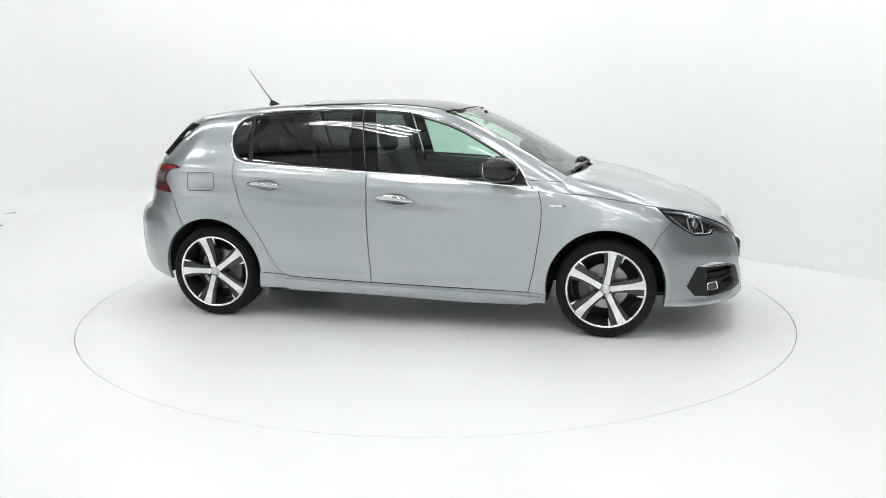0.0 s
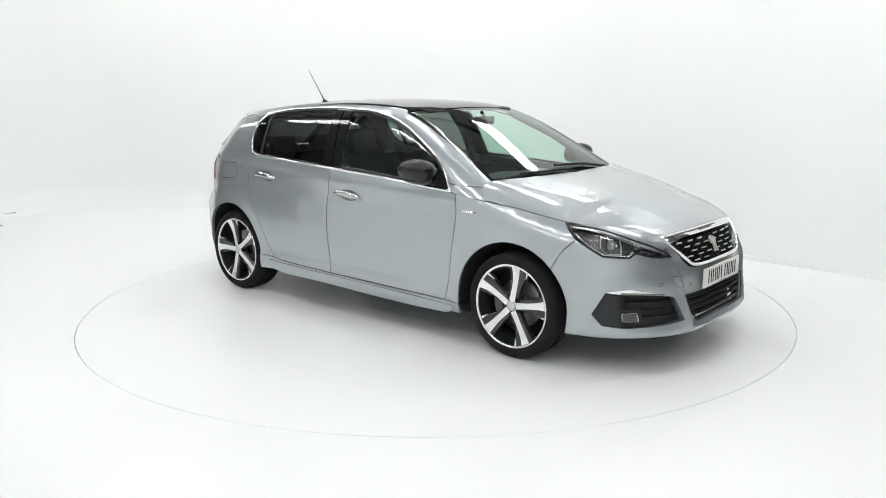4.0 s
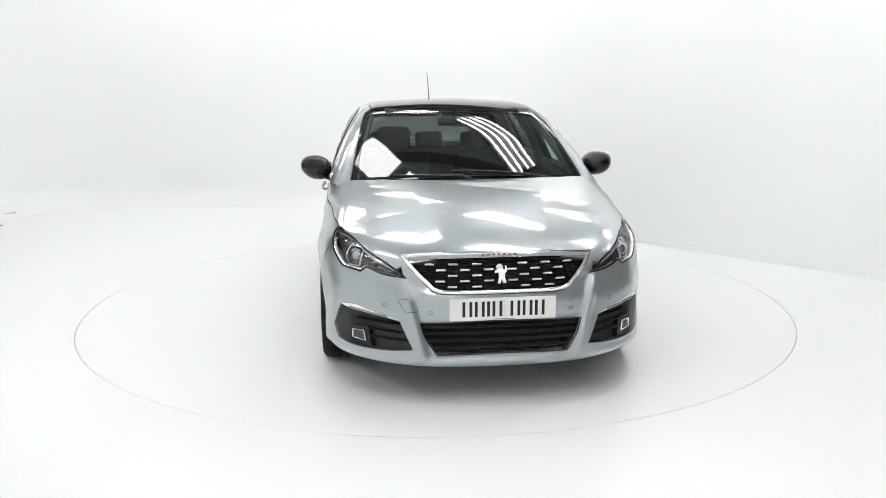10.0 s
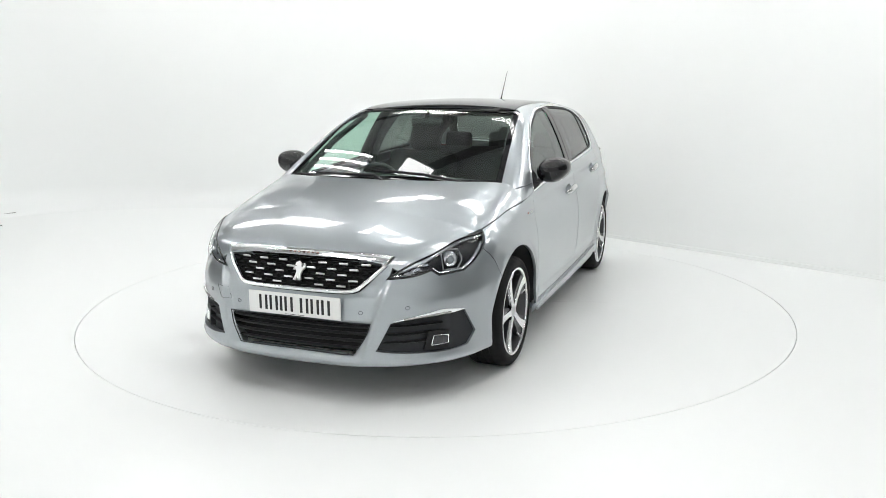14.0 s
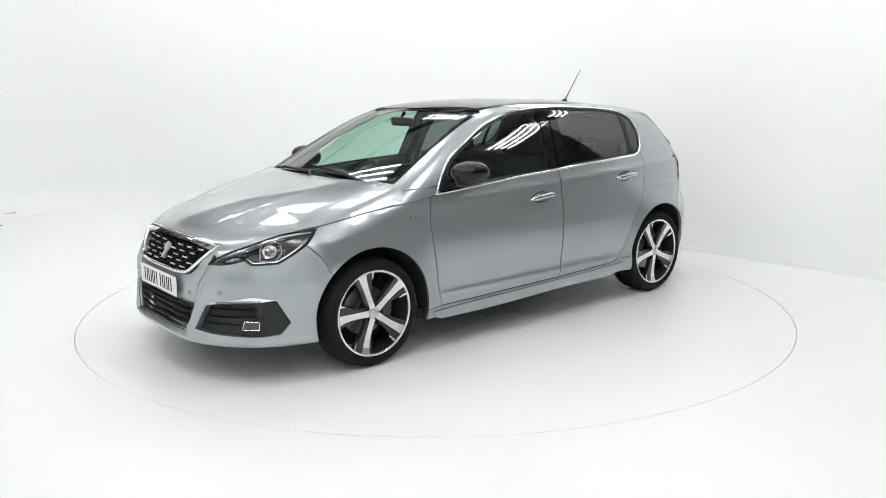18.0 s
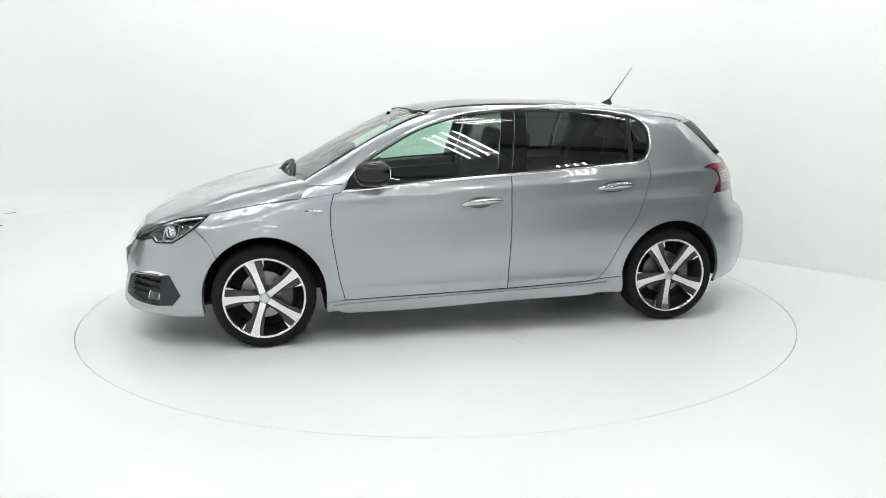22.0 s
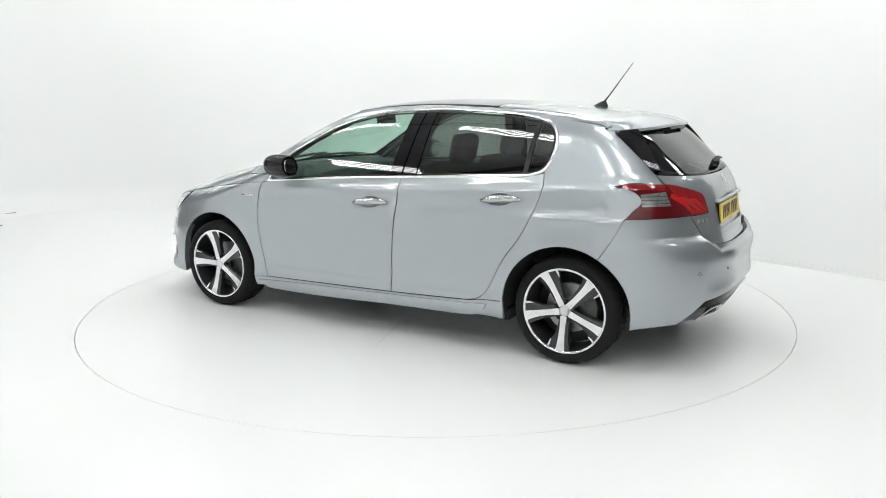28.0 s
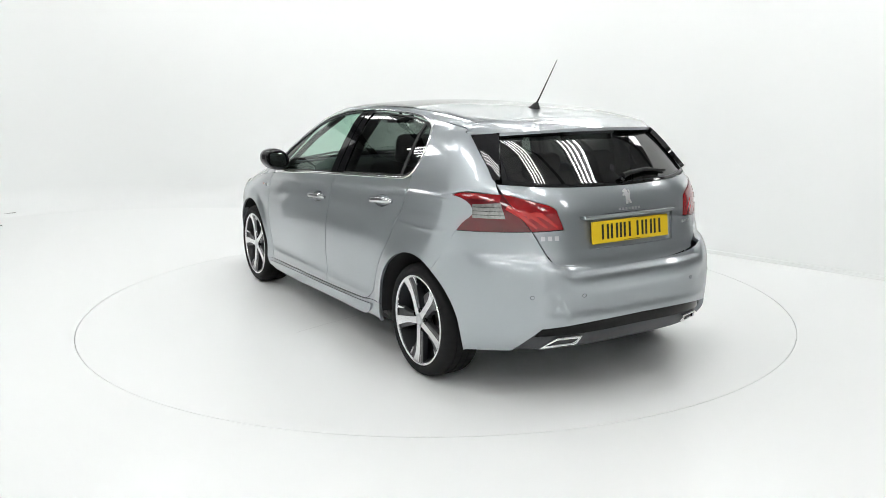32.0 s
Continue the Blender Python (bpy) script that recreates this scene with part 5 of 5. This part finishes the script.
        prism(bm, [(-.009, -.005), (.009, -.005), (.009, .005), (-.009, .005)], .0008, lambda u, v, q, m=m: m @ Vector((u, v, q)))
        for v in bm.verts:
            v.co.y *= sg
        part("badge_accent", bm, MARK_RED, car, "red badge accent")


def shrink_line(line, d):
    line = np.asarray(line)
    t = np.gradient(line, axis=0)
    n = np.stack([-t[:, 1], t[:, 0]], -1)
    n /= np.maximum(np.linalg.norm(n, axis=1, keepdims=True), 1e-9)
    c = np.array(NOSE.flat((1.85, .66, .70)))
    n *= np.sign(((c - line) * n).sum(1, keepdims=True))
    return line + n * d


def number_plate(car, name, mat, x, way, z, label, tilt):
    bm = bmesh.new()
    box(bm, (-.26, -.0555, -.004), (.26, .0555, .004), .003)
    m = Matrix.Translation((x, 0, z)) @ pose(0, 0, 0, 90, 0, 90 if way > 0 else -90) @ pose(0, 0, 0, tilt, 0, 0)
    bmesh.ops.transform(bm, matrix=m, verts=bm.verts[:])
    plate = part(name, bm, mat, car, label)
    u = -.198
    for i in range(7):
        bm = bmesh.new()
        w = .014 if i == 2 else .048
        box(bm, (u, -.036, .004), (u + .014, .039, .0052), .0004, seg=1)
        if i != 2:
            box(bm, (u + w - .014, -.036, .004), (u + w, .039, .0052), .0004, seg=1)
        bmesh.ops.transform(bm, matrix=m, verts=bm.verts[:])
        part("plate_mark", bm, INK, plate)
        u += w + (.040 if i == 3 else .012)
    bm = bmesh.new()
    box(bm, (-.05, -.0505, .004), (.06, -.0485, .0048))
    bmesh.ops.transform(bm, matrix=m, verts=bm.verts[:])
    part("plate_line", bm, INK, plate)
    return plate


# ---- the tail ----
def build_tail(car, body):
    LR = (1, -1)
    tl = body["tl"]
    outer = run([tl[0], tl[1], tl[2]], [tl[2], tl[7]], [tl[7], tl[8]], [tl[8], tl[9], tl[10], tl[11], tl[12], tl[0]], step=.012)
    inner = run([tl[2], tl[3], tl[4], tl[5]], [tl[5], tl[6]], [tl[6], tl[7]], [tl[7], tl[2]], step=.012)
    for sg in LR:
        a = panel("tail_lamp", outer, TAIL, lower_body, DARK_RED, car, "red tail lamp with a clear middle and claw strips", sides=(sg,), gap=.0015, depth=.02, lift=.004, step=.02)[0]
        b = panel("tail_lamp", inner, TAIL, lower_body, RED_LENS, car, "red tail lamp on the tailgate with claw strips", sides=(sg,), gap=.0015, depth=.02, lift=.004, step=.02)[0]
        # top red arm, clear middle, lower red band
        armq = run([tl[0], tl[1], tl[2]], [tl[2], (tl[2][0] + .006, .978)], [(tl[2][0] + .006, .978), ((tl[1][0] + tl[2][0]) / 2, .988), (tl[12][0] - .01, .990)], [(tl[12][0] - .01, .990), tl[0]], step=.012)
        panel("red_arm", shrink(armq, .003), TAIL, lower_body, RED_LENS, a, sides=(sg,), gap=0, depth=0, lift=.0055, step=.02)
        x0, x1 = tl[11][0] - .006, tl[2][0] + .035
        clear = run([(x0, .968), (x1 - .030, .978)], [(x1 - .030, .978), (x1 - .052, .905)], [(x1 - .052, .905), (x0 - .004, .905)], [(x0 - .004, .905), (x0, .968)], step=.012)
        panel("clear_lens", clear, TAIL, lower_body, LAMP_GREY, a, "clear reversing-light lens", sides=(sg,), gap=0, depth=0, lift=.006, step=.02)
        for k in range(3):
            z = .920 + .018 * k
            strip("lens_rib", np.array([(u, z) for u in np.linspace(x0 - .004, x1 - .050 + .007 * k, 10)]), TAIL, lower_body, LAMP_BOWL, a, width=.003, thick=.002, sides=(sg,), lift=.006)
        bandq = run([tl[8], tl[9], (tl[10][0], .892)], [(tl[10][0], .892), (tl[7][0] + .06, .895)], [(tl[7][0] + .06, .895), (tl[7][0] + .012, .850)], [(tl[7][0] + .012, .850), tl[8]], step=.012)
        panel("red_band", shrink(bandq, .004), TAIL, lower_body, DARK_RED, a, sides=(sg,), gap=0, depth=0, lift=.0055, step=.02)
        # claws
        for k in range(3):
            off = -.012 - .044 * k
            base, head = tl[7][0] - .008 + off * 1.0, tl[2][0] - .02 + off * .95
            zt = .982 - .022 * k
            ln = run([(base, .862), ((base + head) / 2 + .016, .925), (head + .010, zt - .022)], closed=False)
            strip("claw", ln, TAIL, lower_body, CLAW, b, width=np.linspace(.013, .027, len(ln)), thick=.001, sides=(sg,), lift=.0036, label="bright red claw strip")
    # roof spoiler
    ys = np.linspace(-.632, .632, 61)
    rows = []
    for y in ys:
        a = abs(y)
        te = float(np.interp(a, [0, .15, .3, .4, .5, .57, .61, .632], [-1.668, -1.664, -1.650, -1.632, -1.595, -1.540, -1.488, -1.450]))
        le = float(np.interp(a, [0, .3, .555, .60, .632], [-1.472, -1.462, -1.422, -1.424, -1.440]))
        te = min(te, le - .008)
        zl = float(on_skin(TOP, cabin, [le], [y])[0][2])
        zt = 1.320 - .05 * a * a
        zt = zl - (zl - zt) * np.clip((le - te) / .06, 0, 1)
        ml = (le + te) / 2
        rows.append([(le, y, zl), (ml, y, (zl + zt) / 2 + .010), (te + .02, y, zt + .004), (te, y, zt - .004), (te + .004, y, zt - .020), (te + .05, y, zt - .024), (max(te + .10, -1.60) + .06, y, zt - .018)])
    m = len(rows[0])
    verts = [v for r in rows for v in r]
    faces = [(i * m + j, i * m + j + 1, (i + 1) * m + j + 1, (i + 1) * m + j) for i in range(len(rows) - 1) for j in range(m - 1)]
    faces += [tuple(range(m)), tuple((len(rows) - 1) * m + j for j in range(m))[::-1]]
    bm = bmesh.new()
    me = mesh_from("roof_spoiler", verts, faces)
    bm.from_mesh(me)
    bpy.data.meshes.remove(me)
    sp = part("roof_spoiler", bm, PAINT, car, "silver roof spoiler over the rear window", smooth=True)
    bm = bmesh.new()
    box(bm, (-1.668, -.17, 1.283), (-1.62, .17, 1.297), .004)
    part("brake_light", bm, LAMP_BOWL, sp, "narrow dark high brake light")
    # rear wiper
    def g(y, z, l=.012):
        u, v = TAIL.flat((tail_x(y, z), y, z))
        p = on_skin(TAIL, cabin, [u], [v])[0]
        return tuple(p + skin_normal(cabin, p[None])[0] * l)
    bm = bmesh.new()
    tube(bm, [g(-.02, 1.068, .02), g(-.08, 1.078, .024), g(-.20, 1.092, .018), g(-.33, 1.084, .012)], [.016, .013, .010, .006], 8)
    tube(bm, [g(-.06, 1.084, .008), g(-.2, 1.100, .008), g(-.37, 1.084, .008)], .006, 6)
    part("rear_wiper", bm, TRIM, car, "black rear wiper", smooth=True)
    bm = bmesh.new()
    p = g(-.02, 1.062, .006)
    bmesh.ops.create_uvsphere(bm, u_segments=16, v_segments=10, radius=.014, matrix=Matrix.Translation(p))
    part("wiper_boss", bm, GLOSS, car, smooth=True)
    # badge, marks
    gate = body["gate"]
    m = pinned(TAIL, lower_body, 0, .985, .001)
    bm = bmesh.new()
    prism(bm, BADGE_SHAPE, .006, lambda u, v, w: m @ Vector((u * .85, v * .82, w)))
    part("badge", bm, BADGE, gate, "chrome rearing animal badge")

    def marks(name, u0, z, n, w, h, gap, label):
        bm = bmesh.new()
        for i in range(n):
            m = pinned(TAIL, lower_body, u0 - i * (w + gap), z, .0005)
            prism(bm, [(-w / 2, -h / 2), (w / 2, -h / 2), (w / 2, h / 2), (-w / 2, h / 2)], .003, lambda u, v, q, m=m: m @ Vector((u, v, q)))
        part(name, bm, SATIN, gate, label)
    marks("name_marks", .060, .927, 7, .012, .012, .008, "small chrome name marks")
    marks("model_marks", .452, .812, 3, .020, .022, .009, "chrome model marks")
    marks("line_marks", -.350, .826, 5, .009, .012, .005, "small bright trim marks")
    # the rear plate in its recess
    number_plate(car, "rear_plate", PLATE_Y, -1.993, -1, .824, "yellow rear plate with black marks", -6.0)
    bm = bmesh.new()
    box(bm, (-1.998, -.305, .893), (-1.955, .305, .909), .004)
    part("plate_light_bar", bm, PAINT, gate)
    for y in (.56, .31, -.31, -.56):
        c = TAIL.flat((-2.0, y * 1.1, .543))
        strip("parking_sensor", ellipse(c[0], c[1], .0085, .0085, 14), TAIL, lower_body, GREY_TRIM, car, width=.002, thick=.001, closed=True, label="round parking sensor", press=press_rear)
    # exhaust trims
    for sg in LR:
        q0 = [(.578, .268), (.362, .288), (.334, .336), (.478, .332)]
        pts = [Vector(on_skin(TAIL, lower_body, [TAIL.flat((-2.0, y, z))[0]], [z])[0]) for y, z in q0]
        outer_l = [p + Vector((-.012, 0, 0)) for p in pts]
        cen = sum(outer_l, Vector()) / 4
        bm = bmesh.new()
        inn = [cen + (p - cen) * .80 for p in outer_l]
        inn = [Vector((p.x, p.y, cen.z + (p.z - cen.z) * .70)) for p in inn]
        deep = [p + Vector((.05, 0, 0)) for p in inn]
        backl = [p + Vector((.05, 0, 0)) for p in outer_l]
        L = [[bm.verts.new((p.x, p.y * sg, p.z)) for p in lst] for lst in (backl, outer_l, inn, deep)]
        for a, b in zip(L, L[1:]):
            for i in range(4):
                bm.faces.new((a[i], a[(i + 1) % 4], b[(i + 1) % 4], b[i]))
        bmesh.ops.bevel(bm, geom=[e for e in bm.edges], offset=.004, segments=2, affect="EDGES")
        ex = part("exhaust_trim", bm, CHROME, car, "chrome exhaust trim", smooth=True)
        bm = bmesh.new()
        bm.faces.new([bm.verts.new((p.x - .012, p.y * sg, p.z)) for p in deep])
        part("exhaust_mouth", bm, INNER, ex)
    # aerial
    bm = bmesh.new()
    zb = float(roof_z(-1.185, 0))
    prof = [(-.05, .0), (-.03, .012), (0, .020), (.02, .024), (.035, .018), (.05, .0)]
    rows = []
    for h, sx, sy in ((0, .055, .026), (.012, .045, .020), (.026, .028, .013), (.038, .014, .009)):
        rows.append([bm.verts.new((-1.175 - h * .75 + sx * math.cos(a), sy * math.sin(a), zb - .004 + h)) for a in (2 * math.pi * i / 16 for i in range(16))])
    for a, b in zip(rows, rows[1:]):
        for i in range(16):
            bm.faces.new((a[i], a[(i + 1) % 16], b[(i + 1) % 16], b[i]))
    bm.faces.new(rows[-1])
    foot = part("aerial", bm, TRIM, car, "black roof aerial", smooth=True)
    bm = bmesh.new()
    tube(bm, [(-1.205, 0, zb + .03), (-1.24, 0, zb + .075), (-1.378, 0, 1.672)], [.0055, .0038, .0018], 8)
    part("rod", bm, TRIM, foot, smooth=True)
    # fuel flap on the right
    q = run([(-1.485, .975), (-1.30, .98)], [(-1.30, .98), (-1.285, .965)], [(-1.285, .965), (-1.287, .875)], [(-1.287, .875), (-1.305, .862)], [(-1.305, .862), (-1.465, .858)], [(-1.465, .858), (-1.482, .875)], [(-1.482, .875), (-1.485, .975)], step=.012)
    strip("fuel_flap", q, SIDE, lower_body, INNER, car, width=.0035, thick=.0006, sides=(-1,), closed=True, label="seam of the fuel flap", lift=.0)


def build_wipers(car):
    def w(x, y, l):
        p = on_skin(TOP, cabin, [x], [y])[0]
        return tuple(p + skin_normal(cabin, p[None])[0] * l)
    for pts, name in (([(1.17, .62, .0), (1.12, .55, .018), (1.105, .25, .020), (1.09, .02, .018)], "wiper"), ([(1.175, .02, .01), (1.135, -.05, .018), (1.118, -.30, .020), (1.08, -.48, .018)], "wiper")):
        bm = bmesh.new()
        tube(bm, [w(*p) for p in pts], [.012, .010, .008, .006], 8)
        blade = [(pts[1][0] - .01, pts[1][1] - .02, .012), (pts[2][0] - .012, pts[2][1], .012), (pts[3][0] - .01, pts[3][1] - .12, .012)]
        tube(bm, [w(*p) for p in blade], .008, 6)
        part(name, bm, TRIM, car, "black windscreen wiper", smooth=True)


# ---- inside ----
def build_inside(car):
    def seat(x, y, parent_name, wide=.26):
        bm = bmesh.new()
        box(bm, (-.10, -wide, .0), (.10, wide, .60), .05, pose(x - .26, y, .48, 0, -20, 0), 3)
        back = part(parent_name, bm, CLOTH, car, "dark cloth seat", smooth=True)
        bm = bmesh.new()
        box(bm, (-.27, -wide, .0), (.27, wide, .16), .05, pose(x, y, .36, 0, -6, 0), 3)
        part("cushion", bm, CLOTH, back, smooth=True)
        bm = bmesh.new()
        box(bm, (-.05, -.125, .0), (.05, .125, .19), .045, pose(x - .485, y, 1.055, 0, -12, 0), 3)
        part("headrest", bm, CLOTH, back, smooth=True)
        return back
    seat(.10, -.36, "seat")
    seat(.10, .36, "seat")
    bm = bmesh.new()
    box(bm, (-.09, -.62, .0), (.09, .62, .56), .05, pose(-1.02, 0, .50, 0, -22, 0), 3)
    bench = part("rear_bench", bm, CLOTH, car, "dark cloth rear bench", smooth=True)
    for y in (-.40, 0, .40):
        bm = bmesh.new()
        box(bm, (-.045, -.12, .0), (.045, .12, .15), .04, pose(-1.24, y, 1.01, 0, -12, 0), 3)
        part("headrest", bm, CLOTH, bench, smooth=True)
    bm = bmesh.new()
    box(bm, (-.26, -.62, .0), (.26, .62, .14), .05, pose(-.75, 0, .38), 3)
    part("cushion", bm, CLOTH, bench, smooth=True)
    # dashboard: a rolled shelf under the windscreen
    prof = [(1.12, .955), (.98, .985), (.82, .985), (.70, .955), (.66, .90), (.70, .74), (.78, .60), (.95, .45), (1.2, .45)]
    bm = bmesh.new()
    ys = np.linspace(-.70, .70, 15)
    rows = [[bm.verts.new((x, y * (1 - .10 * max(0, x - .8)), z - .03 * (abs(y) / .7) ** 3 + (.02 * math.exp(-((y + .36) / .18) ** 2) if z > .94 and x < .9 else 0))) for x, z in prof] for y in ys]
    for a, b in zip(rows, rows[1:]):
        for i in range(len(prof) - 1):
            bm.faces.new((a[i], a[i + 1], b[i + 1], b[i]))
    part("dashboard", bm, DASH, car, "charcoal soft-touch dashboard", smooth=True)
    # steering wheel on the right
    bm = bmesh.new()
    c, r = Vector((.52, -.36, .86)), .17
    pts = []
    for i in range(33):
        a = 2 * math.pi * i / 32
        pts.append(c + Vector((.42 * math.sin(a) * r * -1, math.cos(a) * r, math.sin(a) * r * .90)))
    tube(bm, pts, .015, 8)
    wheel = part("steering_wheel", bm, DASH, car, "small dark steering wheel", smooth=True)
    bm = bmesh.new()
    box(bm, (-.03, -.07, -.06), (.03, .07, .06), .025, pose(.53, -.36, .86, 0, -24, 0))
    box(bm, (-.01, -.16, -.015), (.01, .16, .015), .006, pose(.53, -.36, .86, 0, -24, 0))
    tube(bm, [(.55, -.36, .85), (.75, -.36, .78)], .035, 8)
    part("steering_boss", bm, DASH, wheel, smooth=True)
    bm = bmesh.new()
    box(bm, (-.012, -.115, -.03), (.012, .115, .03), .012, pose(.44, .0, 1.305, 0, 10, 0))
    tube(bm, [(.45, 0, 1.32), (.42, 0, 1.37)], .012, 8)
    part("rear_view_mirror", bm, GLOSS, car, "black interior mirror", smooth=True)
    for y in (.30, -.30):
        bm = bmesh.new()
        box(bm, (-.09, -.16, -.008), (.09, .16, .008), .006, pose(.25, y, 1.388, 0, 8, 0))
        part("sun_visor", bm, VISOR, car, "grey sun visor", smooth=True)
    # lining under the roof, cabin floor, boot cover
    half = run([(.28, 0), (.25, .52)], [(.25, .52), (-1.42, .53)], [(-1.42, .53), (-1.48, 0)], closed=False)
    panel("headlining", np.vstack([half, (half[::-1] * (1, -1))[1:-1]]), TOP, cabin, LINING, car, "grey cloth headlining", lift=-.035, depth=0, step=.08)
    bm = bmesh.new()
    box(bm, (-1.75, -.70, .28), (.95, .70, .34), .01)
    box(bm, (-1.85, -.62, .86), (-1.18, .62, .885), .01)
    part("cabin_floor", bm, CLOTH, car, "dark carpet and parcel shelf")
    for sg in (1, -1):
        for line, r in (([(-.255, .78 * sg, .95), (-.29, .68 * sg, 1.20), (-.33, .58 * sg, 1.355)], .033),
                        ([(-1.20, .69 * sg, .98), (-1.28, .60 * sg, 1.16), (-1.33, .53 * sg, 1.27)], .05),
                        ([(.95, .69 * sg, .97), (.60, .61 * sg, 1.19), (.26, .55 * sg, 1.345)], .020)):
            bm = bmesh.new()
            tube(bm, line, r, 8)
            part("pillar_lining", bm, DASH, car, "dark pillar lining", smooth=True)
    # engine bay and boot closers: dark boxes behind the openings
    for name, a, b in (("engine_cover", (1.15, -.56, .25), (1.80, .56, .68)), ("crash_beam", (1.80, -.42, .25), (2.02, .42, .60)), ("boot_well", (-1.80, -.52, .30), (-1.40, .52, .84))):
        bm = bmesh.new()
        box(bm, a, b, .02)
        part(name, bm, INNER, car, "dark structure behind the panels")


build_studio()
build_lights()
table = build_turntable()
car = new("hatchback_car", None)
tagged(car, "silver five-door hatchback parked on the white turntable", "car")
body = build_body(car)
build_windows(car, body)
build_handles(car, body)
build_mirrors(car)
build_wheels(car)
build_nose(car, body)
build_tail(car, body)
build_wipers(car)
build_inside(car)


def motions():
    off = pose(CAR_OFF[0], CAR_OFF[1], 0.001)
    walk(table, [(t, turned(a)) for t, a in TURN])
    walk(car, [(t, turned(a) @ off) for t, a in TURN])


motions()
